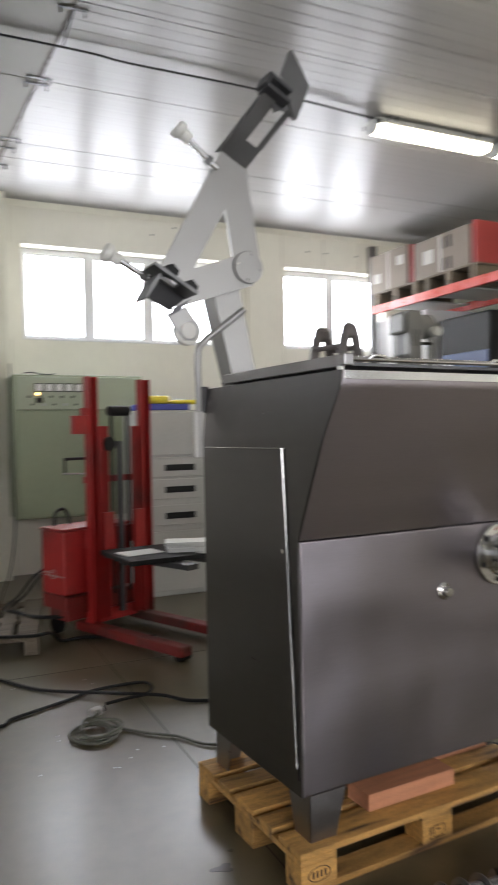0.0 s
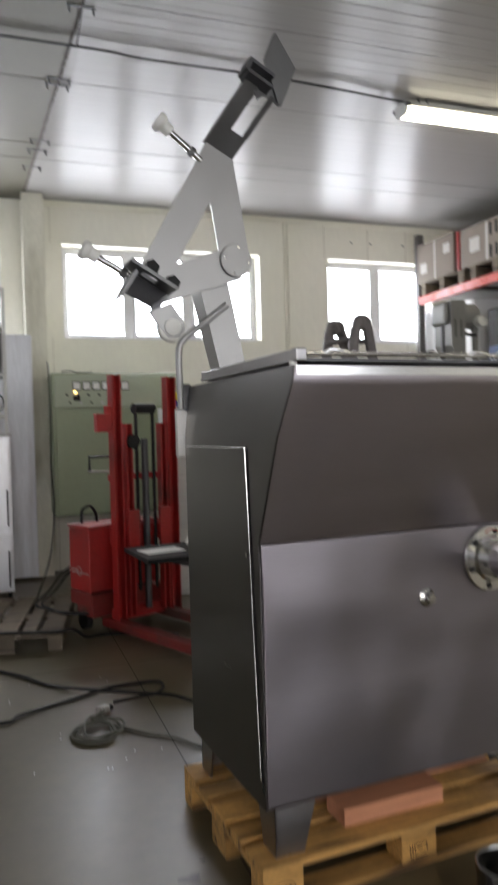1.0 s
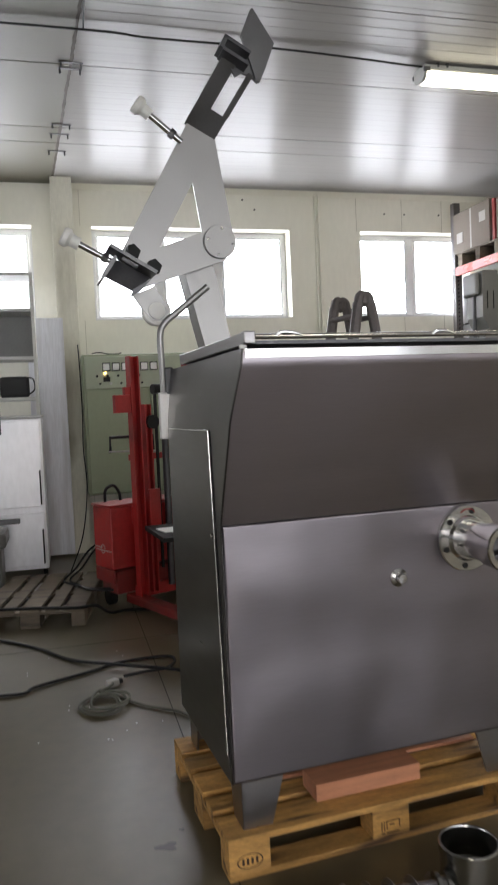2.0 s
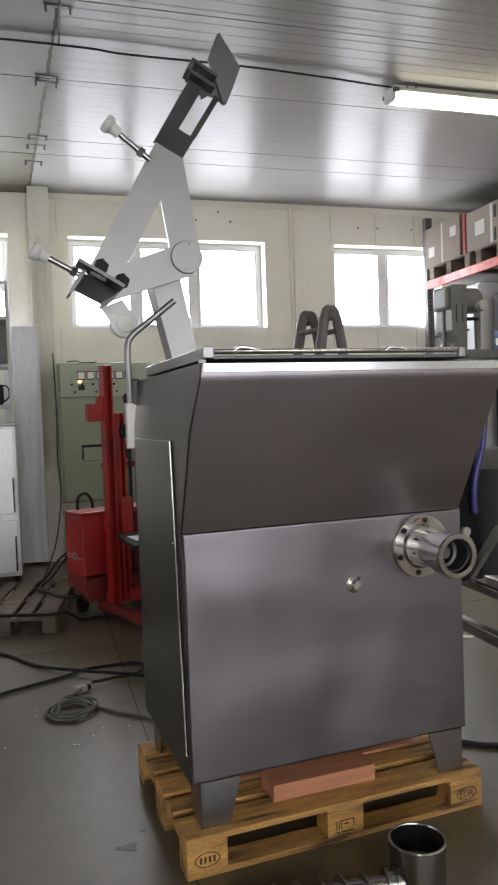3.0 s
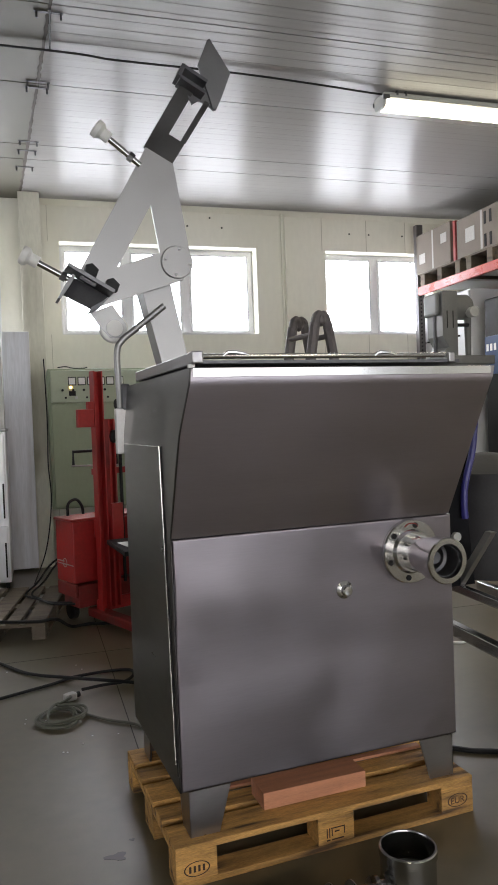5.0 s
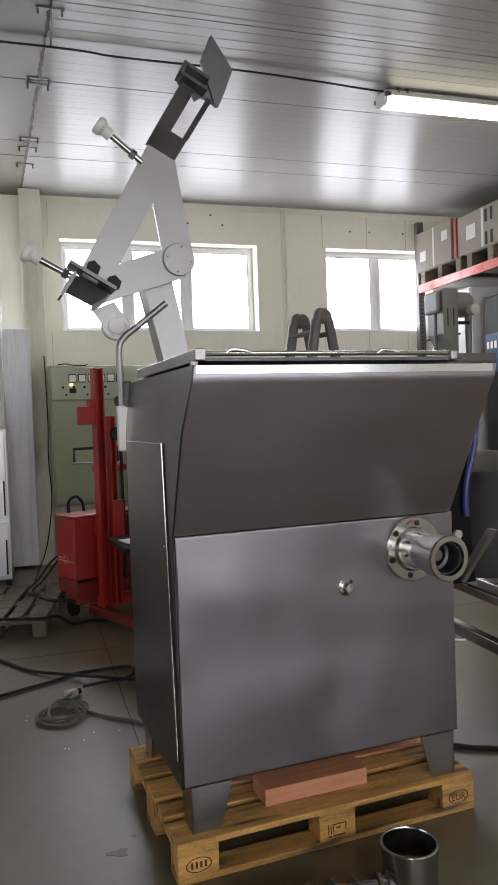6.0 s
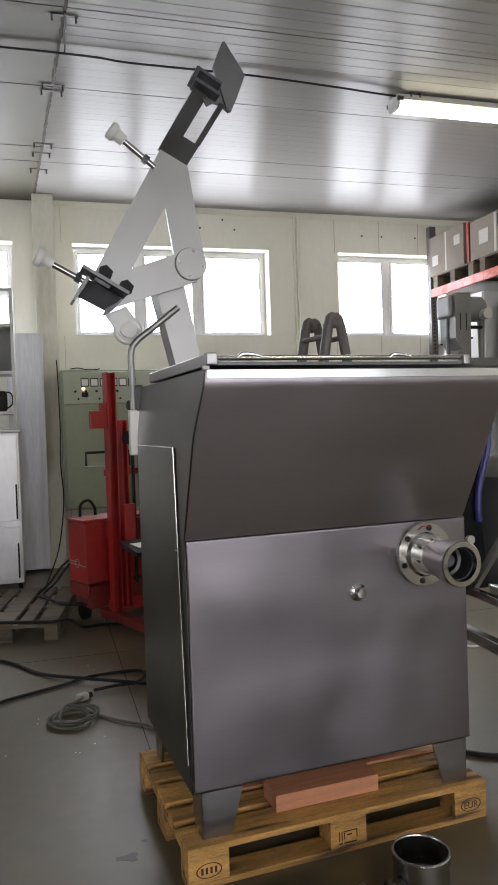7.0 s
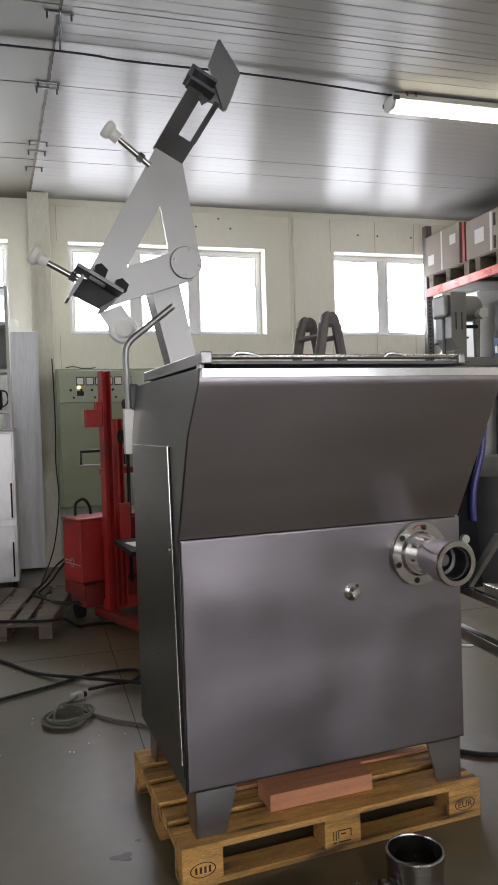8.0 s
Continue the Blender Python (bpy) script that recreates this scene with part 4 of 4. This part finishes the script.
part("head", flat(0, 0.52, 0, 0.45, 0.4, 0.55, bevel=0.04), GREY, pump)
part("jaw", flat(0.1, 0.44, 0.1, 0.3, 0.55, 0.62, bevel=0.01), GREY, pump)
part("arm", flat(0.4, 0.64, 0.15, 0.2, 0.6, 0.645, bevel=0.006), STEEL_DARK, pump)


# ---- grey tool cabinet behind the stacker ----
def tool_cabinet():
    c = thing("tool_cabinet", "light grey steel cabinet with a dark slot", "cabinet", pose(0.78, 4.5, 0))
    part("body", flat(0, 0.8, 0.02, 0.55, 0, 1.78, bevel=0.01), LIGHT_GREY, c)
    part("upper_door", flat(0.02, 0.78, 0.0, 0.02, 1.35, 1.76, bevel=0.005), LIGHT_GREY, c)
    part("lower_door", flat(0.02, 0.78, 0.0, 0.02, 0.05, 0.62, bevel=0.005), LIGHT_GREY, c)
    for z in (0.68, 0.93, 1.14):
        d = part("drawer", flat(0.02, 0.78, 0.0, 0.02, z, z + 0.19, bevel=0.005), LIGHT_GREY, c)
        part("slot", flat(0.25, 0.55, -0.004, 0.001, z + 0.06, z + 0.12), BLACK, d, "dark recessed grip")
    return c


tool_cabinet()
tray = thing("tool_tray", "blue tray holding yellow bags", "tray", pose(0.8, 4.52, 1.782))
part("tray", flat(0, 0.5, 0, 0.3, 0, 0.06, bevel=0.01), BLUE, tray)
part("bag", flat(0.03, 0.32, 0.03, 0.2, 0.061, 0.14, bevel=0.03), YELLOW, tray)
part("bag", flat(0.33, 0.66, 0.02, 0.18, 0.061, 0.1, bevel=0.02), YELLOW, tray)


# ---- folding ladder ----
def ladder():
    l = thing("folding_ladder", "dark folding multi-joint ladder standing upright", "ladder", SITE @ pose(1.235, 1.74, 0))
    for x0, x1, h, y in ((0.055, 0.15, 2.172, 0.0), (0.085, 0.175, 2.17, -0.25)):
        for a, b in (((x0 - 0.36, y, 0.03), (x0, y, h - 0.05)), ((x1 + 0.36, y + 0.02, 0.03), (x1, y + 0.02, h - 0.05))):
            part("rail", tube(B(), [a, b], 0.031, 8), LADDER, l)
            part("foot", flat(a[0] - 0.035, a[0] + 0.035, a[1] - 0.03, a[1] + 0.03, 0, 0.05), BLACK, l)
        part("hinge", tube(B(), curve_points([(x0, y, h - 0.06), (x0 + 0.012, y, h - 0.012), (x0 + 0.035, y + 0.005, h - 0.006), ((x0 + x1) / 2, y + 0.01, h - 0.045), (x1 - 0.035, y + 0.015, h - 0.006), (x1 - 0.012, y + 0.02, h - 0.012), (x1, y + 0.02, h - 0.06)], 5), 0.027, 8), LADDER, l)
    for k in range(7):
        z = 0.3 * k + 0.25
        u = 0.36 * (2.2 - z) / 2.2
        part("rung", rod(B(), (0.055 - u, 0.0, z), (0.085 - u, -0.25, z), 0.016, None, 8), LADDER, l)
        part("rung", rod(B(), (0.15 + u, 0.02, z), (0.175 + u, -0.23, z), 0.016, None, 8), LADDER, l)
    return l


ladder()


# ---- pallet rack ----
def rack():
    r = thing("pallet_rack", "tall pallet rack with red-orange beams and grey uprights", "rack", pose(4.54, 3.3, 0))
    for y in (0.0, 2.82):
        for x in (0.0, 1.0):
            bm = B()
            box(bm, x, x + 0.09, y, y + 0.006, 0, 4.05), box(bm, x, x + 0.006, y + 0.006, y + 0.08, 0, 4.05), box(bm, x + 0.084, x + 0.09, y + 0.006, y + 0.08, 0, 4.05)
            up = part("upright", bm, RACK_GREY, r)
            if y > 1 and x == 0.0:
                for k in range(34):
                    z = 1.9 + 0.05 * k
                    part("slot", slab(B(), [(0.03, z), (0.05, z + 0.006), (0.05, z + 0.028), (0.03, z + 0.022)], -0.002, 0.002, "y"), BLACK, up).matrix_basis = pose(0, y, 0)
        for z in (0.5, 1.5, 2.5, 3.5):
            part("brace", rod(B(), (0.09, y + 0.04, z), (1.0, y + 0.04, z + 0.3), 0.014, None, 8), GREY, r)
    for z in (0.3, 3.125):
        for x in (0.0, 1.03):
            part("beam", flat(x, x + 0.05, 0.081, 2.819, z, z + 0.106, bevel=0.006), ORANGE, r, "red-orange rack beam")
    for y in (0.5, 1.5, 2.4):
        part("decking", flat(0.05, 1.03, y - 0.3, y + 0.3, 3.19, 3.21), LIGHT_GREY, r)
    return r


rack()


def load(y, z):
    p = thing("load_pallet", "small wooden pallet carrying cardboard boxes on the rack", "pallet", pose(4.54, y, z), "rack pallets")
    for k in range(3):
        part("block", flat(0.0, 0.9, 0.02 + 0.4 * k, 0.12 + 0.4 * k, 0, 0.14), WOOD_OLD, p)
    part("deck", flat(0.0, 0.95, 0.0, 0.95, 0.141, 0.16), WOOD_OLD, p)
    return p


for y in (5.13, 4.1):
    load(y, 3.2315)


def carton(x, y, z, w, d, h, labels, straps=()):
    c = thing("carton", "grey-brown cardboard carton with paper labels", "carton", pose(x, y, z), "cartons on the rack")
    part("box", flat(0, w, 0, d, 0, h, bevel=0.006), CARD, c)
    part("tape", flat(-0.001, 0.002, d * 0.48, d * 0.52, 0.01, h - 0.01), PALE_GREY, c)
    for u, v, s in labels:
        part("label", flat(-0.003, 0.001, u, u + s, v, v + s * 0.9), PALE_GREY, c)
    for u, v in straps:
        part("strap", flat(-0.004, 0.001, u, u + 0.04, v, v + 0.14), BLACK, c)
    return c


carton(4.54, 5.34, 3.393, 0.8, 0.8, 0.5, ((0.08, 0.27, 0.13), (0.58, 0.12, 0.14)))
carton(4.54, 4.22, 3.393, 0.8, 0.98, 0.45, ((0.62, 0.15, 0.18),), ((0.3, 0.02), (0.4, 0.02), (0.3, 0.27), (0.4, 0.27)))
for y in (5.23, 4.12):
    single("red_sheet", flat(0, 0.7, 0, 0.05, 0, 0.47), RED_SHEET, "dull red plastic sheet standing beside the cartons", "sheet", pose(4.54, y, 3.393), "red sheets on the rack")


# ---- pillar drill ----
def drill():
    d = thing("pillar_drill", "grey cast pillar drilling machine", "drill", pose(3.775, 4.4, 0))
    part("base", flat(-0.22, 0.48, -0.3, 0.5, 0, 0.12, bevel=0.02), GREY, d)
    part("column", rod(B(), (-0.022, 0.05, 0.12), (-0.022, 0.05, 2.62), 0.021), STEEL_DARK, d, "", True)
    part("head", slab(B(), [(-0.02, 2.838), (-0.005, 2.848), (0.15, 2.848), (0.162, 2.838), (0.155, 2.17), (0.0, 2.17), (0.0, 2.23), (0.05, 2.26), (-0.019, 2.38)], -0.1, 0.2), GREY, d, "grey cast drill head")
    part("column_cap", flat(-0.07, -0.021, -0.07, 0.2, 2.6, 2.832, bevel=0.03), GREY, d)
    for x in (0.03, 0.1):
        part("vent", flat(x, x + 0.01, -0.104, -0.099, 2.46, 2.64), BLACK, d)
    part("motor", lathe(B(), [(0.0, 0.0), (0.13, 0.0), (0.135, 0.02), (0.135, 0.19), (0.11, 0.225), (0.0, 0.23)], Matrix.Translation((0.16, 0.05, 2.7)) @ Matrix.Rotation(radians(90), 4, "Y"), 28), GREY, d, "", True)
    part("spindle_wheel", rod(B(), (0.338, -0.15, 2.629), (0.338, -0.06, 2.629), 0.056), LIGHT_GREY, d, "", True)
    part("quill", rod(B(), (0.345, 0.0, 2.16), (0.345, 0.0, 2.58), 0.03, 0.04), GREY, d, "", True)
    part("feed_arm", rod(B(), (0.16, -0.03, 2.5), (0.335, -0.03, 2.5), 0.018), BLACK, d, "", True)
    part("work_table", flat(-0.1, 0.5, -0.25, 0.3, 2.07, 2.16, bevel=0.01), GREY, d)
    return d


drill()
def white_cabinet():
    c = thing("white_cabinet", "tall white cabinet standing under the rack", "cabinet", pose(4.66, 5.16, 0))
    part("body", flat(0.02, 0.85, 0.0, 1.17, 0, 3.05, bevel=0.01), FRAME, c)
    for z0, z1 in ((0.1, 2.2), (2.22, 3.03)):
        for y0 in (0.01, 0.6):
            d = part("door", flat(0.0, 0.02, y0, y0 + 0.56, z0, z1, bevel=0.006), FRAME, c)
            part("handle", flat(-0.02, 0.0, y0 + 0.2, y0 + 0.34, z0 + 0.28, z0 + 0.3), BLACK, d)
    return c


white_cabinet()
press = thing("black_machine", "black machine cabinet with a blue lower panel", "machine", pose(4.72, 4.1, 0))
part("body", flat(0.0, 0.75, 0, 0.87, 0, 2.88, bevel=0.03), BLACK, press)
panel = part("blue_panel", flat(-0.02, -0.001, 0.03, 0.84, 2.0, 2.44, bevel=0.008), NAVY, press)
for k in range(3):
    part("label_bar", flat(-0.023, -0.019, 0.62 + 0.07 * k, 0.66 + 0.07 * k, 2.27, 2.35), PAPER, panel)


# ---- trolley with a dark hood beside the grinder ----
def trolley():
    t = thing("steel_trolley", "stainless steel tube trolley", "trolley", pose(1.555, 0.3, 0, 0, 0, -2))
    for x in (0.0, 0.62):
        for y in (-0.3, 0.06):
            part("leg", flat(x, x + 0.035, y, y + 0.035, 0.08, 0.68), STEEL_MATT, t)
            part("castor", rod(B(), (x + 0.003, y + 0.017, 0.04), (x + 0.032, y + 0.017, 0.04), 0.04), BLACK, t, "", True)
        part("rail", flat(x, x + 0.035, -0.3, 1.3, 0.68, 0.72, bevel=0.003), STEEL_BRIGHT, t)
        part("lower_rail", flat(x - 0.006, x + 0.044, -0.3, 1.259, 0.455, 0.515, bevel=0.006), STEEL_BRIGHT, t)
    for y in (0.1, 0.9):
        part("tie", flat(0.036, 0.619, y, y + 0.03, 0.685, 0.715), STEEL_MATT, t)
    part("strut", slab(B(), [(0.42, 0.72), (0.47, 0.72), (0.19, 1.02), (0.14, 1.02)], 0.004, 0.03, "x"), STEEL_MATT, t)
    return t


trolley()
hood = thing("machine_hood", "black covered machine with a blue hose on the trolley", "machine", SITE @ pose(1.585, 0.55, 0.722))
part("cover", lathe(B(), [(0.0, 0.0), (0.3, 0.0), (0.31, 0.3), (0.27, 0.53), (0.12, 0.615), (0.0, 0.63)], Matrix.Translation((0.4, 0.3, 0)), 28), COVER_SHADE, hood, "", True)
part("flap", slab(B(), [(0.147, 0.829), (0.113, 0.728), (0.058, 0.578), (-0.023, 0.432), (-0.047, 0.31), (-0.042, 0.0), (0.12, 0.0), (0.09, 0.3), (0.075, 0.4), (0.09, 0.5), (0.127, 0.644), (0.152, 0.74)], 0.05, 0.07), CANVAS, hood, "black hanging flap")
part("hose", tube(B(), curve_points([(0.131, 0.03, 0.824), (0.12, 0.03, 0.728), (0.107, 0.03, 0.646), (0.063, 0.03, 0.499), (0.053, 0.03, 0.395), (0.058, 0.03, 0.33)], 6), 0.017, 10), HOSE_BLUE, hood, "blue rubber hose", True)
part("cap", rod(B(), (0.01, 0.03, 0.243), (0.01, 0.05, 0.243), 0.022, None, 14), LIGHT_GREY, hood)


# ---- floor clutter ----
single("cable", tube(B(), curve_points([(-0.1, 5.61, 2.205), (-0.02, 5.6, 2.214), (0.065, 5.6, 2.197), (0.17, 5.6, 2.196), (0.21, 5.61, 2.206)], 6), 0.006, 8), BLACK, "short black cable lying on the switch cabinet", "cable", smooth=True)
single("cable", tube(B(), curve_points([(2.2, 1.96, 0.009), (2.285, 1.93, 0.009), (2.338, 1.9, 0.009), (2.409, 1.92, 0.009)], 6), 0.008, 8), NYLON, "short white cable end lying on the floor", "cable", smooth=True)
single("cable", tube(B(), curve_points([(-1.6, 2.15, 0.012), (-0.82, 1.94, 0.012), (-0.67, 2.02, 0.012), (-0.35, 2.16, 0.012), (-0.18, 2.25, 0.012), (0.1, 2.26, 0.012), (0.15, 2.16, 0.012), (0.08, 2.04, 0.013), (-0.05, 1.98, 0.03), (-0.18, 1.95, 0.03)], 8), 0.0095, 8), BLACK, "black power cable lying in a bend on the floor", "cable", smooth=True)
single("cable", tube(B(), curve_points([(-1.4, 3.3, 0.012), (-1.05, 3.1, 0.012), (-0.7, 2.75, 0.012), (-0.48, 2.42, 0.012), (-0.2, 2.15, 0.034), (0.13, 1.93, 0.034), (0.3, 1.81, 0.012), (0.7, 1.7, 0.012), (1.4, 1.9, 0.012)], 8), 0.01, 8), BLACK, "thin black cable crossing the concrete floor", "cable", smooth=True)
turns = [(-0.31 + (0.1 + 0.035 * math.sin(k * 0.37)) * math.cos(k * math.tau / 14 + 0.4), 1.62 + (0.12 + 0.03 * math.sin(k * 0.29 + 1)) * math.sin(k * math.tau / 14 + 0.4), 0.0085 + 0.009 * (k // 14)) for k in range(60)]
single("hose_coil", tube(B(), curve_points([(0.3, 1.15, 0.012), (0.14, 1.24, 0.012), (0.05, 1.39, 0.012), (-0.08, 1.5, 0.012)] + turns + [(-0.26, 1.78, 0.05), (-0.25, 1.84, 0.04)], 3), 0.0075, 8), OLIVE, "grey-olive cable coiled in a ring on the floor", "cable", smooth=True)
plug = thing("plug", "pale grey power plug lying on the floor", "plug", pose(-0.25, 1.88, 0.0, 0, 0, 30))
part("body", flat(-0.035, 0.035, -0.025, 0.025, 0.002, 0.045, bevel=0.01), PALE_GREY, plug)
part("collar", rod(B(), (0.035, 0, 0.022), (0.06, 0, 0.022), 0.016), BLACK, plug, "", True)
single("cable", tube(B(), curve_points([(1.2, 0.75, 0.012), (1.42, 0.55, 0.012), (1.55, 0.47, 0.012), (2.0, 0.3, 0.012), (3.0, 0.4, 0.012)], 8), 0.012, 8), BLACK, "black cable on the floor beside the pallet", "cable", smooth=True)
single("cable", tube(B(), curve_points([(-1.6, 3.5, 0.16), (-1.1, 3.33, 0.158), (-0.73, 3.234, 0.158), (-0.415, 3.12, 0.158), (-0.28, 3.16, 0.15), (-0.16, 3.4, 0.02), (0.0, 3.44, 0.013), (0.264, 3.32, 0.013), (0.5, 3.2, 0.013)], 8), 0.012, 8), BLACK, "black cable trailing over the old pallet", "cable", smooth=True)
for shift in (0.0, 0.05):
    single("cable", tube(B(), curve_points([(-0.2 + shift, 3.84, 0.5), (-0.3 + shift, 3.87, 0.42), (-0.4 + shift, 3.93, 0.28), (-0.5 + shift, 4.02, 0.17), (-0.44 + shift, 3.9 - shift, 0.158), (-0.3, 3.68 - shift, 0.158), (-0.12, 3.62 - shift, 0.15)], 6), 0.009, 8), BLACK, "black charging cable looping down from the battery box", "cable", smooth=True)
ring = single("steel_ring", lathe(B(), [(0.078, 0.0), (0.09, 0.0), (0.09, 0.135), (0.094, 0.138), (0.094, 0.162), (0.091, 0.166), (0.086, 0.166), (0.084, 0.162)] + [(0.085 if k % 2 else 0.0835, 0.158 - 0.005 * k) for k in range(17)] + [(0.084, 0.07), (0.074, 0.066), (0.074, 0.0), (0.078, 0.0)], Matrix(), 48), STEEL_TURNED, "threaded steel ring standing on the floor", "ring", SITE @ pose(0.692, -0.325, 0), smooth=True)


def auger():
    a = thing("auger", "steel feed auger lying on the floor", "auger", SITE @ pose(0.075, -0.235, 0.047, 0, 0, -11))
    part("shaft", lathe(B(), [(0.0, 0.0), (0.02, 0.0), (0.02, 0.1), (0.027, 0.12), (0.027, 0.5), (0.034, 0.52), (0.034, 0.56), (0.0, 0.56)], Matrix.Rotation(radians(90), 4, "Y"), 24), STEEL_TURNED, a, "", True)
    bm, n, pitch = B(), 150, 0.07
    rows = []
    for k in range(n):
        t = k / (n - 1)
        x, ang, r = 0.06 + 0.43 * t, t * 0.43 / pitch * math.tau, 0.046
        rows.append([bm.verts.new((x + dx, rr * math.cos(ang), rr * math.sin(ang))) for rr, dx in ((0.024, -0.003), (r, -0.002), (r, 0.002), (0.024, 0.003))])
    for p, q in zip(rows, rows[1:]):
        for i in range(3):
            bm.faces.new((p[i], p[i + 1], q[i + 1], q[i]))
    part("flight", bm, STEEL_SIDE, a, "spiral flight", True)
    for x in (0.5, 0.53):
        part("disc", rod(B(), (x, 0, 0), (x + 0.012, 0, 0), 0.047, None, 32), STEEL_TURNED, a, "", True)
    return a


auger()
for name, b in (("floor_joint", (0.028, 0.033, -2.0, 6.0)), ("floor_joint", (-6.0, 5.0, 2.72, 2.725))):
    single(name, flat(b[0], b[1], b[2], b[3], 0.0002, 0.0012), SEAM, "thin dark saw-cut joint in the concrete floor", "joint", kind="structure")
rng = random.Random(5)


def blot(x, y, r, squash):
    pts = []
    for k in range(22):
        a = k * math.tau / 22
        q = r * (0.75 + 0.25 * math.sin(3 * a + x * 9) + 0.18 * rng.random())
        pts.append((q * math.cos(a), q * squash * math.sin(a)))
    return single("oil_stain", slab(B(), pts, 0.0002, 0.0011, "z"), STAIN, "dark oil stain on the concrete floor", "stain", pose(x, y, 0, 0, 0, 40 * x), "oil stains")


for x, y, r, q in ((-0.17, 0.27, 0.045, 0.6), (-0.1, 0.36, 0.012, 0.8)):
    blot(x, y, r, q)
for k in range(14):
    x, y = rng.uniform(-0.75, 0.0), rng.uniform(1.2, 2.6)
    single("paper_scrap", flat(-0.004, 0.004, -0.0025, 0.0025, 0, 0.002), PAPER, "tiny pale scrap lying on the floor", "scrap", pose(x, y, 0, 0, 0, rng.uniform(0, 180)), "floor scraps")
